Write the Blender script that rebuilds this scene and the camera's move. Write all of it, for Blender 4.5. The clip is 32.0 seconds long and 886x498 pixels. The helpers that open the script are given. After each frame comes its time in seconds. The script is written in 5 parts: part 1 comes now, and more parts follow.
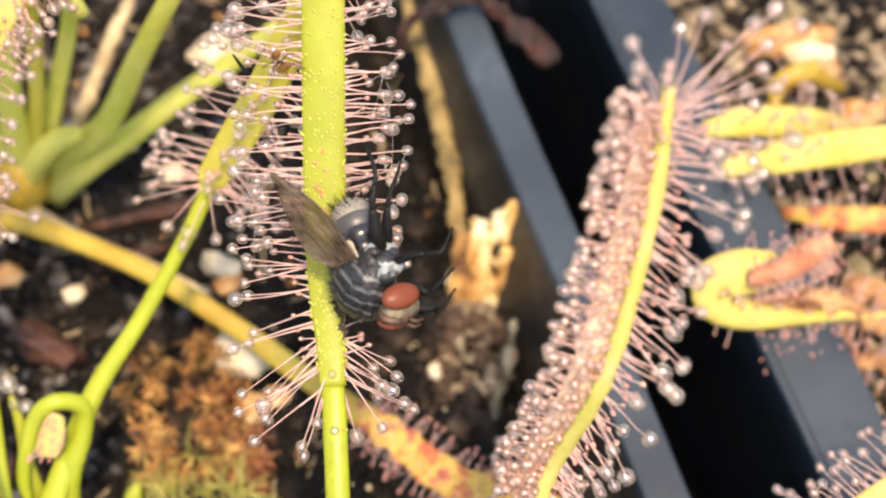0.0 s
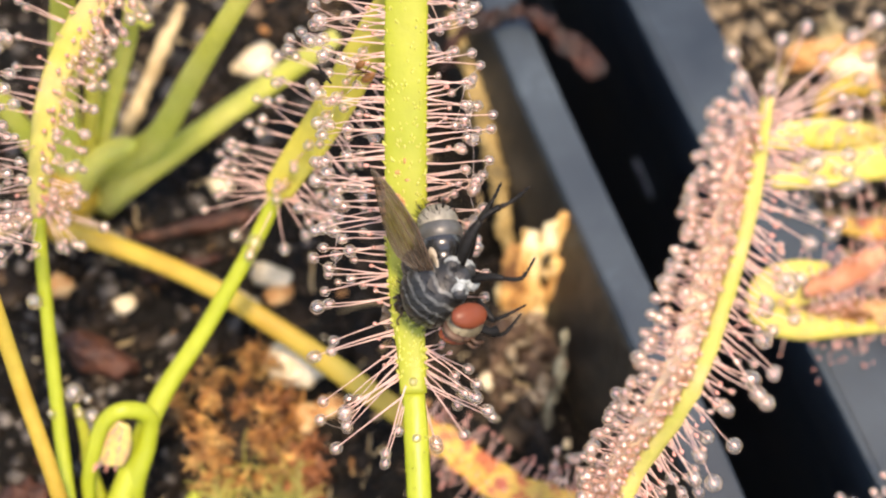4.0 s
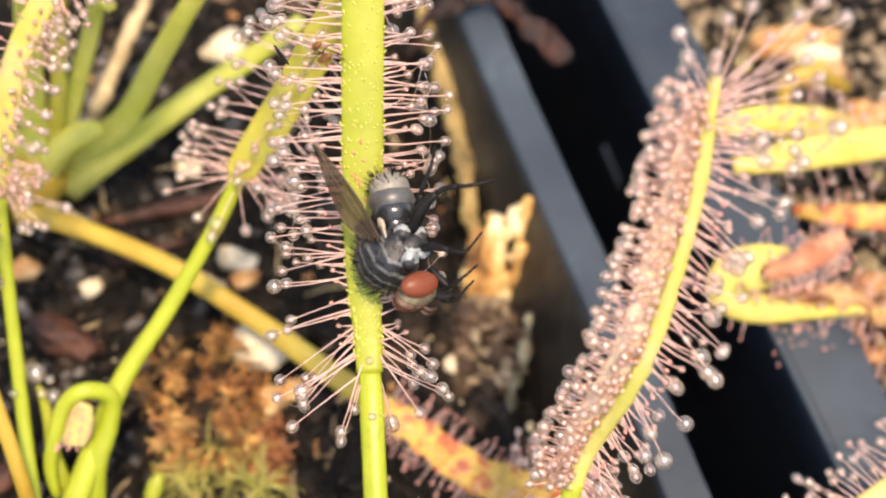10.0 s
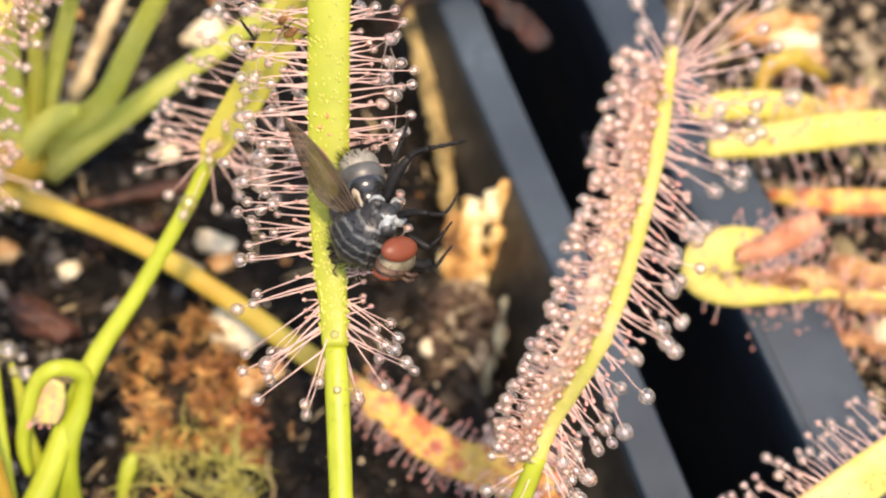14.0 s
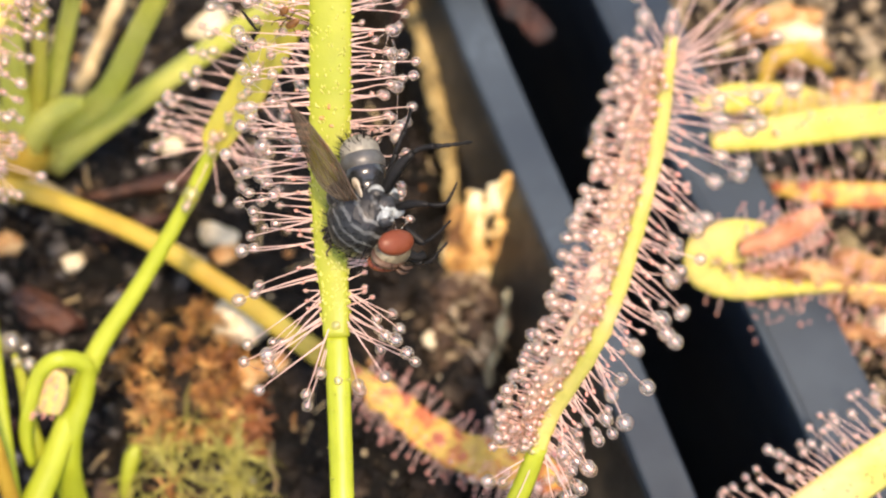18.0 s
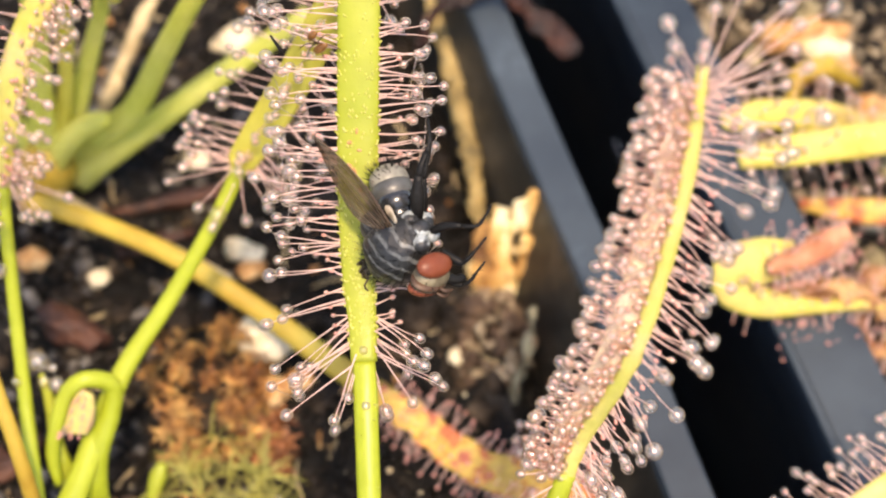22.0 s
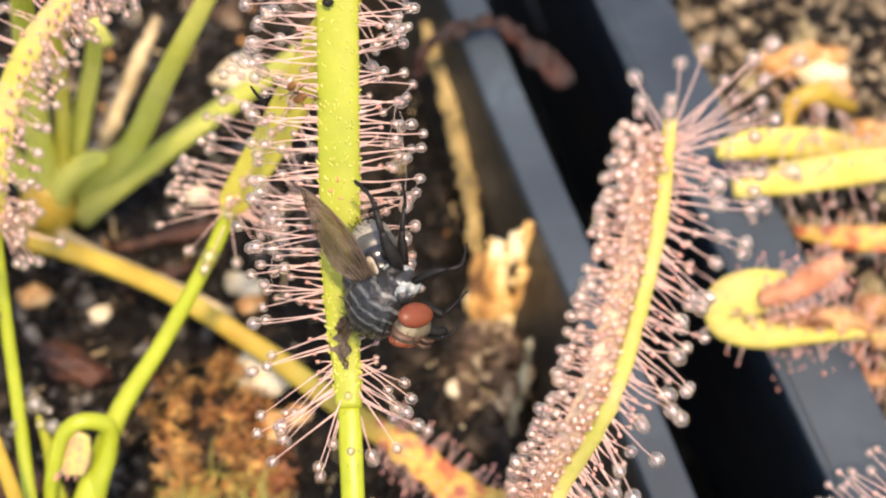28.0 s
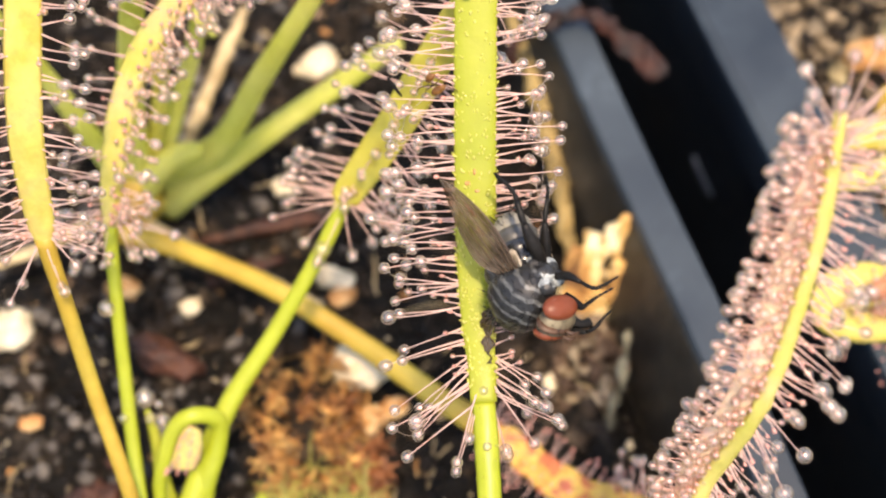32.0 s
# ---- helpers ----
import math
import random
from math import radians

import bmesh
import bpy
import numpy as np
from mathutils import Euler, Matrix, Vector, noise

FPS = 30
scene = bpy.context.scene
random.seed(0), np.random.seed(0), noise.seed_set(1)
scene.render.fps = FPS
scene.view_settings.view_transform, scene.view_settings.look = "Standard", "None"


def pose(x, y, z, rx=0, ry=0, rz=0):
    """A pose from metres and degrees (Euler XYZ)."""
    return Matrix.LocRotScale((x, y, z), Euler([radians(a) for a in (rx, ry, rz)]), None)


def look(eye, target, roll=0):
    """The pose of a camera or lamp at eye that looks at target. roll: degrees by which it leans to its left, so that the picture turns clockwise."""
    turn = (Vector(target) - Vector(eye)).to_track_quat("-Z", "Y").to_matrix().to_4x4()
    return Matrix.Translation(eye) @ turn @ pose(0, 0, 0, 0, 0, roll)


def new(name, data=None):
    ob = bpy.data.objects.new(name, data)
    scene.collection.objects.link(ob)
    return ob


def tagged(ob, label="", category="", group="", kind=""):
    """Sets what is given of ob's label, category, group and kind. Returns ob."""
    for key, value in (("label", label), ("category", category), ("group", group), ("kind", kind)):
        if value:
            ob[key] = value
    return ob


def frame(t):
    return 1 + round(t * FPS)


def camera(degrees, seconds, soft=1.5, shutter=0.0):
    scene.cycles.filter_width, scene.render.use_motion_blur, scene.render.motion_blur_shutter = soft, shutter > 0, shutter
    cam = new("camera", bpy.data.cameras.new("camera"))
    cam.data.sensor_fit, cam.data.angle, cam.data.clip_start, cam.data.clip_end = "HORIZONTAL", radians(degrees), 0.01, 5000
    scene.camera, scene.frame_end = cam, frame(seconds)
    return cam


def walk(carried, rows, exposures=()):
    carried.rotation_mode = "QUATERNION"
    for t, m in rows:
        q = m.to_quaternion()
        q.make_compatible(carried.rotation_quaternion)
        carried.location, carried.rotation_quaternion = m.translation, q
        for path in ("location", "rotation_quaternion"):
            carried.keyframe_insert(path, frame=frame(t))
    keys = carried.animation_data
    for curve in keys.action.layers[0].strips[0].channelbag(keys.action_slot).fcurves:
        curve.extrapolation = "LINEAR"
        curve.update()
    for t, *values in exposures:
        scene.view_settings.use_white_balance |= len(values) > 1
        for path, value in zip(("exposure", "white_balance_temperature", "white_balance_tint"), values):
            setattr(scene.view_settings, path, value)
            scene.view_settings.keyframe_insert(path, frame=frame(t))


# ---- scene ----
import collections
import itertools

cam = camera(30, 32.0, soft=2.2)
walk(cam, [(t, pose(*p)) for t, *p in [
    (0, 0.00407, -0.05674, 0.10798, 29.28, 1.247, 0.428), (0.5, 0.00436, -0.05784, 0.10768, 29.503, 1.57, 0.322),
    (1, 0.00319, -0.05819, 0.10718, 29.561, 1.273, 0.271), (1.5, 0.00262, -0.05781, 0.10739, 29.607, 1.021, 0.232),
    (2, 0.00057, -0.05655, 0.10879, 29.611, 0.715, 0.169), (2.5, -0.00095, -0.05609, 0.10733, 29.744, 0.104, -0.07),
    (4.5, -0.00168, -0.0578, 0.1101, 29.856, 0.447, 0.108), (5, 9e-05, -0.05647, 0.11169, 29.692, 0.474, 0.324),
    (5.5, 0.00144, -0.05695, 0.11184, 29.973, 0.539, 0.283), (6, 0.00113, -0.05859, 0.11054, 30.067, 0.497, 0.194),
    (6.5, 0.00088, -0.05876, 0.11049, 30.039, 0.327, 0.278), (7, 0.00096, -0.05857, 0.1105, 29.935, 0.304, 0.266),
    (7.5, -0.0001, -0.05816, 0.1106, 29.895, 0.238, 0.271), (8, 0.00026, -0.05803, 0.10976, 29.869, 0.25, 0.254),
    (8.5, -0.00064, -0.05891, 0.10843, 29.871, 0.015, 0.131), (9, 0, -0.06, 0.108, 29.937, -0.001, 0.001),
    (9.5, 9e-05, -0.05979, 0.10781, 29.895, -0.104, -0.017), (10, 7e-05, -0.05855, 0.10875, 29.678, -0.068, -0.02),
    (10.5, 0.00099, -0.05868, 0.10914, 29.669, 0.049, 0.075), (11, 0.00135, -0.05922, 0.10917, 29.735, 0.15, 0.088),
    (11.5, 0.00228, -0.05967, 0.10891, 29.792, 0.208, -0.025), (12, 0.00253, -0.05984, 0.10857, 29.787, 0.365, 0.071),
    (12.5, 0.00152, -0.05904, 0.10976, 29.666, 0.226, 0.071), (13, 0.00193, -0.05793, 0.11032, 29.692, -0.164, 0.227),
    (13.5, 0.002, -0.05898, 0.10972, 29.707, -0.141, 0.34), (14, 0.00231, -0.06027, 0.10811, 29.967, 0.062, 0.248),
    (14.5, 0.00396, -0.0603, 0.10822, 29.796, -0.033, 0.233), (15, 0.00494, -0.05936, 0.10909, 29.725, -0.104, 0.248),
    (15.5, 0.0042, -0.05821, 0.10987, 29.583, 0.266, 0.483), (17.5, 0.00342, -0.05891, 0.10958, 29.922, 0.073, 0.484),
    (18, 0.00267, -0.06059, 0.10806, 29.854, 0.253, 0.464), (18.5, 0.0028, -0.05946, 0.10875, 29.703, 0.353, 0.511),
    (19, 0.00214, -0.05843, 0.10887, 29.667, 0.489, 0.772), (19.5, 0.00218, -0.06041, 0.10794, 30.016, 0.697, 0.771),
    (20, 0.00274, -0.06091, 0.10648, 29.837, 0.978, 0.726), (20.5, 0.00324, -0.06146, 0.10656, 29.881, 0.816, 0.631),
    (21, 0.00177, -0.0599, 0.10712, 29.71, 0.724, 0.678), (21.5, 0.00236, -0.05925, 0.1081, 29.71, 1.025, 0.844),
    (22, 0.00223, -0.05902, 0.10864, 29.647, 0.824, 0.861), (22.5, 0.0019, -0.05903, 0.10856, 29.75, 0.715, 0.873),
    (23, 7e-05, -0.05888, 0.10896, 29.785, 0.105, 0.751), (23.5, 0.00057, -0.06068, 0.10828, 30.052, 0.217, 0.657),
    (24, 0.00269, -0.05948, 0.11002, 30.045, 0.653, 0.728), (24.5, 0.00268, -0.05811, 0.11081, 30.027, 0.99, 0.853),
    (25, 0.004, -0.05772, 0.11136, 30.247, 1.309, 0.995), (25.5, 0.00389, -0.05814, 0.1113, 30.197, 1.013, 0.996),
    (27.5, 0.00415, -0.05473, 0.11207, 29.182, 2.343, 0.701), (28, 0.00516, -0.05699, 0.11044, 29.521, 2.302, 0.784),
    (28.5, 0.00498, -0.05721, 0.10852, 29.528, 2.367, 0.893), (29, 0.00329, -0.05736, 0.10874, 29.437, 2.423, 0.87),
    (29.5, 0.00207, -0.05613, 0.11043, 29.294, 2.323, 0.859), (30, 0.00034, -0.05583, 0.1101, 29.245, 2.325, 0.816),
    (30.5, -0.00129, -0.05636, 0.11006, 29.229, 2.054, 0.624), (31, -0.00233, -0.05638, 0.10969, 29.29, 1.844, 0.67),
    (31.5, -0.00254, -0.05775, 0.1092, 29.393, 1.693, 0.632), (32, -0.00306, -0.05656, 0.1101, 29.188, 1.764, 0.584),
]], [(0, 1.55, 8150, 18), (32, 1.55, 8150, 18)])

# ---- light ----
cam.data.dof.use_dof = True
cam.data.dof.focus_distance = 0.0875
cam.data.dof.aperture_fstop = 40.0

world = bpy.data.worlds.new("overcast_sky")
scene.world = world
world.use_nodes = True
wn = world.node_tree.nodes
sky = wn.new("ShaderNodeTexSky")
sky.sky_type = "NISHITA"
sky.sun_disc = False
sky.sun_elevation = radians(74)
sky.sun_rotation = radians(152)
sky.dust_density = 1.0
sky.air_density = 1.0
wn["Background"].inputs["Strength"].default_value = 0.16
world.node_tree.links.new(sky.outputs["Color"], wn["Background"].inputs["Color"])

sun = bpy.data.lights.new("sun", "SUN")
sun.energy = 2.1
sun.angle = radians(5)
sun.color = (1.0, 0.90, 0.76)
sun_ob = new("sun", sun)
sun_ob.matrix_world = look((0.13, -0.24, 0.96), (0, 0, 0))

# ---- helpers of this scene: lengths in millimetres ----
S = 0.001
rng = random.Random(7)


def V(x, y, z):
    return Vector((x, y, z))


def spline(points, n):
    """n + 1 points on a smooth curve through the given ones."""
    p = [Vector(q) for q in points]
    p = [2 * p[0] - p[1]] + p + [2 * p[-1] - p[-2]]
    out = []
    for i in range(n + 1):
        u = i / n * (len(p) - 3)
        k = min(int(u), len(p) - 4)
        u -= k
        a, b, c, d = p[k:k + 4]
        out.append(0.5 * (2 * b + (c - a) * u + (2 * a - 5 * b + 4 * c - d) * u * u + (3 * b - a - 3 * c + d) * u ** 3))
    return out


def along(values, n):
    """n + 1 numbers spread evenly over the given ones."""
    out = []
    for i in range(n + 1):
        u = i / n * (len(values) - 1)
        k = min(int(u), len(values) - 2)
        out.append(values[k] + (values[k + 1] - values[k]) * (u - k))
    return out


def frames(path, face):
    """Tangent, side and normal at each point of a path; the normal leans to face."""
    out = []
    for i in range(len(path)):
        t = (path[min(i + 1, len(path) - 1)] - path[max(i - 1, 0)]).normalized()
        side = t.cross(face).normalized()
        out.append((t, side, side.cross(t).normalized()))
    return out


def sweep(bm, path, half_width, half_thick, face=(0, -0.5, 0.87), sides=10, mat=0, cup=0.0, flat=1.0):
    """A tube of oval section along a path, closed at its ends; flat below 1 squares the section."""
    rings = []
    for (t, s, m), p, w, h in zip(frames(path, Vector(face)), path, half_width, half_thick):
        ring = []
        for k in range(sides):
            a = 2 * math.pi * k / sides
            c, d = (math.copysign(abs(v) ** flat, v) for v in (math.cos(a), math.sin(a)))
            ring.append(bm.verts.new(p + s * (w * c) + m * (h * d + cup * w * c * c)))
        rings.append(ring)
    for a, b in zip(rings, rings[1:]):
        for k in range(sides):
            f = bm.faces.new((a[k], a[(k + 1) % sides], b[(k + 1) % sides], b[k]))
            f.material_index, f.smooth = mat, True
    for ring, turn in ((rings[0], True), (rings[-1], False)):
        f = bm.faces.new(ring[::-1] if turn else ring)
        f.material_index, f.smooth = mat, True


def ball(bm, centre, radii, turn=None, rings=8, sides=12, mat=0, rough=0.0, freq=1.0):
    """An ellipsoid; rough pushes its surface in and out by noise."""
    turn = turn or Matrix.Identity(3)
    rows = []
    for i in range(rings + 1):
        a = math.pi * i / rings
        row = []
        for k in range(1 if i in (0, rings) else sides):
            b = 2 * math.pi * k / sides
            d = Vector((math.sin(a) * math.cos(b), math.sin(a) * math.sin(b), math.cos(a)))
            r = 1.0
            if rough:
                r += rough * noise.noise(d * freq + Vector(centre) * 1.7)
            q = Vector((d.x * radii[0], d.y * radii[1], d.z * radii[2])) * r
            row.append(bm.verts.new(Vector(centre) + turn @ q))
        rows.append(row)
    for a, b in zip(rows, rows[1:]):
        for k in range(sides):
            quad = [a[k % len(a)], b[k % len(b)], b[(k + 1) % len(b)], a[(k + 1) % len(a)]]
            quad = list(dict.fromkeys(quad))
            if len(quad) > 2:
                f = bm.faces.new(quad)
                f.material_index, f.smooth = mat, True


def mesh_of(name, bm, *materials):
    bmesh.ops.scale(bm, vec=(S, S, S), verts=bm.verts)
    bmesh.ops.recalc_face_normals(bm, faces=bm.faces)
    me = bpy.data.meshes.new(name)
    bm.to_mesh(me)
    bm.free()
    for m in materials:
        me.materials.append(m)
    return me


def base(name, at, label, category, group="", kind=""):
    """A thing's empty at its foot."""
    ob = new(name)
    ob.empty_display_size = 0.001
    ob.location = Vector(at) * S
    return tagged(ob, label, category, group, kind)


def under(ob, parent):
    ob.parent = parent
    return ob


def part(name, bm, material, parent, label=""):
    """A bmesh in world millimetres as one mesh under a thing that stands unturned."""
    mats = material if isinstance(material, (list, tuple)) else [material]
    bmesh.ops.translate(bm, vec=-parent.location / S, verts=bm.verts)
    ob = under(new(name, mesh_of(name, bm, *mats)), parent)
    return tagged(ob, label)


def thing(name, bm, material, label, category, group="", kind="", at=None):
    mats = material if isinstance(material, (list, tuple)) else [material]
    if at is not None:
        bmesh.ops.translate(bm, vec=-Vector(at), verts=bm.verts)
    ob = new(name, mesh_of(name, bm, *mats))
    if at is not None:
        ob.location = Vector(at) * S
    return tagged(ob, label, category, group, kind)


# ---- materials ----
def material(name):
    m = bpy.data.materials.new(name)
    m.use_nodes = True
    n = m.node_tree.nodes
    return m, n, m.node_tree.links, n["Principled BSDF"]


def noise_node(n, l, scale, detail=4.0, coord="Object", rough=0.6):
    c = n.new("ShaderNodeTexCoord")
    t = n.new("ShaderNodeTexNoise")
    t.inputs["Scale"].default_value, t.inputs["Detail"].default_value = scale, detail
    t.inputs["Roughness"].default_value = rough
    l.new(c.outputs[coord], t.inputs["Vector"])
    return t.outputs["Fac"]


def ramp(n, l, source, *stops):
    r = n.new("ShaderNodeValToRGB")
    e = r.color_ramp.elements
    while len(e) < len(stops):
        e.new(0.5)
    for x, (at, colour) in zip(e, stops):
        x.position, x.color = at, (*colour, 1)
    l.new(source, r.inputs["Fac"])
    return r.outputs["Color"]


def mixed(n, l, fac, a, b, blend="MIX"):
    m = n.new("ShaderNodeMix")
    m.data_type, m.blend_type = "RGBA", blend
    for socket, value in ((m.inputs[0], fac), (m.inputs[6], a), (m.inputs[7], b)):
        if isinstance(value, bpy.types.NodeSocket):
            l.new(value, socket)
        elif isinstance(value, tuple):
            socket.default_value = (*value, 1)
        else:
            socket.default_value = value
    return m.outputs[2]


def bump(n, l, p, source, strength, distance):
    b = n.new("ShaderNodeBump")
    b.inputs["Strength"].default_value, b.inputs["Distance"].default_value = strength, distance
    l.new(source, b.inputs["Height"])
    l.new(b.outputs["Normal"], p.inputs["Normal"])


def surface(name, stops, scale, fine, rough, bump_by=0.3, depth=0.0002, spec=0.4, coord="Object", island=0.0, glow_through=0.0, grain=0.45):
    """Two scales of colour noise, fine relief; glow_through lets light pass, as thin leaves do."""
    m, n, l, p = material(name)
    big = noise_node(n, l, scale, 3.0, coord)
    small = noise_node(n, l, fine, 5.0, coord)
    colour = ramp(n, l, big, *stops)
    grey = ramp(n, l, small, (0.25, (1 - grain,) * 3), (0.75, (1 + 0.5 * grain,) * 3))
    colour = mixed(n, l, 0.8, colour, grey, "MULTIPLY")
    if island:
        g = n.new("ShaderNodeNewGeometry")
        vary = ramp(n, l, g.outputs["Random Per Island"], (0.0, (1 - island,) * 3), (1.0, (1 + island,) * 3))
        colour = mixed(n, l, 1.0, colour, vary, "MULTIPLY")
    l.new(colour, p.inputs["Base Color"])
    p.inputs["Roughness"].default_value = rough
    p.inputs["Specular IOR Level"].default_value = spec
    bump(n, l, p, small, bump_by, depth)
    if glow_through:
        t = n.new("ShaderNodeBsdfTranslucent")
        l.new(colour, t.inputs["Color"])
        s = n.new("ShaderNodeMixShader")
        s.inputs[0].default_value = glow_through
        l.new(p.outputs[0], s.inputs[1])
        l.new(t.outputs[0], s.inputs[2])
        l.new(s.outputs[0], n["Material Output"].inputs["Surface"])
    return m


def clear(name, ior=1.36, open_share=0.5, cloud=0.25, rim=0.5):
    """Slimy clear matter: open_share of the light goes straight through, cloud of the rest is scattered onwards."""
    m, n, l, p = material(name)
    n.remove(p)

    def blend(share, a, b):
        e = n.new("ShaderNodeMixShader")
        if isinstance(share, float):
            e.inputs[0].default_value = share
        else:
            l.new(share, e.inputs[0])
        l.new(a.outputs[0], e.inputs[1])
        l.new(b.outputs[0], e.inputs[2])
        return e

    glass = n.new("ShaderNodeBsdfGlass")
    glass.inputs["IOR"].default_value = ior
    glass.inputs["Roughness"].default_value = 0.0
    through_light = n.new("ShaderNodeBsdfTransparent")
    for lit in (glass, through_light):
        lit.inputs["Color"].default_value = (1.0, 0.96, 0.935, 1)
    scatter = n.new("ShaderNodeBsdfTranslucent")
    scatter.inputs["Color"].default_value = (1.0, 0.87, 0.76, 1)
    glint, sheen = n.new("ShaderNodeBsdfGlossy"), n.new("ShaderNodeBsdfGlossy")
    glint.inputs["Roughness"].default_value, sheen.inputs["Roughness"].default_value = 0.16, 0.35
    for gloss in (glint, sheen):
        gloss.inputs["Color"].default_value = (1.0, 0.92, 0.84, 1)
    w = n.new("ShaderNodeLayerWeight")
    w.inputs["Blend"].default_value = 0.3
    edge = ramp(n, l, w.outputs["Facing"], (0.24, (0.0,) * 3), (0.52, (rim,) * 3))
    body = blend(cloud, blend(open_share, glass, through_light), scatter)
    l.new(blend(edge, blend(0.15, body, glint), sheen).outputs[0], n["Material Output"].inputs["Surface"])
    return m


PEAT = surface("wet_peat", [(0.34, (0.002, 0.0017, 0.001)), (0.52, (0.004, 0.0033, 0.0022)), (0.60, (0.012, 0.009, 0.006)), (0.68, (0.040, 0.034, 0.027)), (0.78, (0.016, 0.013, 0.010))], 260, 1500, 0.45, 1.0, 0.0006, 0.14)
CRUMB = surface("peat_crumbs", [(0.3, (0.003, 0.0023, 0.0014)), (0.52, (0.012, 0.008, 0.005)), (0.72, (0.11, 0.078, 0.05))], 90, 2500, 0.6, 0.8, 0.0003, 0.16, island=0.8)
GRIT = surface("tan_grit", [(0.3, (0.06, 0.045, 0.03)), (0.5, (0.22, 0.165, 0.10)), (0.7, (0.44, 0.37, 0.26))], 140, 2500, 0.7, 0.6, 0.0003, island=0.6)
PERLITE = surface("pale_stone", [(0.3, (0.55, 0.42, 0.24)), (0.6, (0.76, 0.67, 0.47))], 500, 2500, 0.75, 0.6, 0.0003)
# Grey-brown peat, made paler so that the left soil looks lit.
LIT_CRUMB = surface("lit_grey_peat", [(0.3, (0.02, 0.017, 0.014)), (0.5, (0.07, 0.06, 0.05)), (0.7, (0.17, 0.15, 0.125))], 300, 2500, 0.4, 0.7, 0.0003, 0.4, island=0.7)
ORANGE = surface("orange_bark", [(0.3, (0.26, 0.10, 0.03)), (0.45, (0.50, 0.24, 0.08)), (0.6, (0.58, 0.38, 0.18))], 700, 2500, 0.7, 0.6, 0.0003)
BROWN = surface("dark_bark", [(0.3, (0.016, 0.005, 0.003)), (0.6, (0.085, 0.028, 0.012))], 500, 2200, 0.5, 0.8, 0.0003)
RUST = surface("rusty_dry_leaf", [(0.35, (0.008, 0.003, 0.002)), (0.5, (0.030, 0.008, 0.004)), (0.66, (0.075, 0.020, 0.009))], 300, 1500, 0.6, 0.8, 0.0004)
def splintered(name):
    """Broken pale wood, its stains drawn out along the grain."""
    m, n, l, p = material(name)
    c, stretch = n.new("ShaderNodeTexCoord"), n.new("ShaderNodeMapping")
    stretch.inputs["Scale"].default_value = (1.0, 0.35, 0.35)
    l.new(c.outputs["Object"], stretch.inputs["Vector"])
    fields = []
    for scale, detail in ((420, 4.0), (2400, 5.0)):
        t = n.new("ShaderNodeTexNoise")
        t.inputs["Scale"].default_value, t.inputs["Detail"].default_value = scale, detail
        l.new(stretch.outputs[0], t.inputs["Vector"])
        fields.append(t.outputs["Fac"])
    patch = ramp(n, l, fields[0], (0.34, (0.12, 0.05, 0.02)), (0.40, (0.56, 0.30, 0.09)), (0.48, (0.80, 0.56, 0.22)), (0.54, (0.90, 0.80, 0.52)), (0.66, (0.92, 0.88, 0.70)))
    fibre = ramp(n, l, fields[1], (0.32, (0.55, 0.45, 0.36)), (0.55, (1.0, 1.0, 1.0)))
    l.new(mixed(n, l, 0.8, patch, fibre, "MULTIPLY"), p.inputs["Base Color"])
    p.inputs["Roughness"].default_value = 0.75
    bump(n, l, p, fields[1], 0.9, 0.0004)
    return m


WOOD = splintered("bleached_wood")
ROT = surface("rotten_wood", [(0.3, (0.03, 0.016, 0.010)), (0.5, (0.12, 0.07, 0.04)), (0.7, (0.42, 0.31, 0.20))], 350, 1800, 0.8, 1.0, 0.0005)
LICHEN = surface("pale_crust", [(0.35, (0.08, 0.07, 0.04)), (0.6, (0.42, 0.38, 0.24))], 400, 2200, 0.85, 0.8, 0.0004)
STAIN = surface("yellow_crust", [(0.3, (0.06, 0.05, 0.025)), (0.45, (0.20, 0.14, 0.05)), (0.6, (0.32, 0.23, 0.09))], 330, 1800, 0.8, 0.8, 0.0003)
GREEN = surface("fresh_green_stalk", [(0.3, (0.34, 0.40, 0.025)), (0.7, (0.45, 0.50, 0.05))], 150, 900, 0.38, 0.35, 0.00015, 0.45, glow_through=0.3, grain=0.15)
SPRING = surface("pale_spring_green", [(0.3, (0.62, 0.64, 0.12)), (0.7, (0.75, 0.73, 0.25))], 150, 900, 0.4, 0.3, 0.00015, 0.4, glow_through=0.5, grain=0.15)
LIME = surface("yellow_green_blade", [(0.3, (0.31, 0.36, 0.025)), (0.7, (0.41, 0.43, 0.05))], 180, 900, 0.4, 0.4, 0.00015, 0.45, glow_through=0.3, grain=0.15)
YELLOW = surface("yellow_blade", [(0.3, (0.50, 0.45, 0.05)), (0.7, (0.58, 0.54, 0.11))], 160, 1400, 0.45, 0.2, 0.00008, 0.4, glow_through=0.3, grain=0.15)
BRIGHT = surface("thin_yellow_blade", [(0.3, (0.52, 0.52, 0.10)), (0.5, (0.62, 0.56, 0.16)), (0.7, (0.66, 0.56, 0.26))], 260, 1400, 0.4, 0.25, 0.0001, 0.4, glow_through=0.3, grain=0.2)
ROSY = surface("rosy_blade_flank", [(0.3, (0.82, 0.56, 0.46)), (0.5, (0.86, 0.70, 0.50)), (0.7, (0.84, 0.60, 0.52))], 400, 2000, 0.45, 0.3, 0.0001, 0.4, glow_through=0.3, grain=0.2)
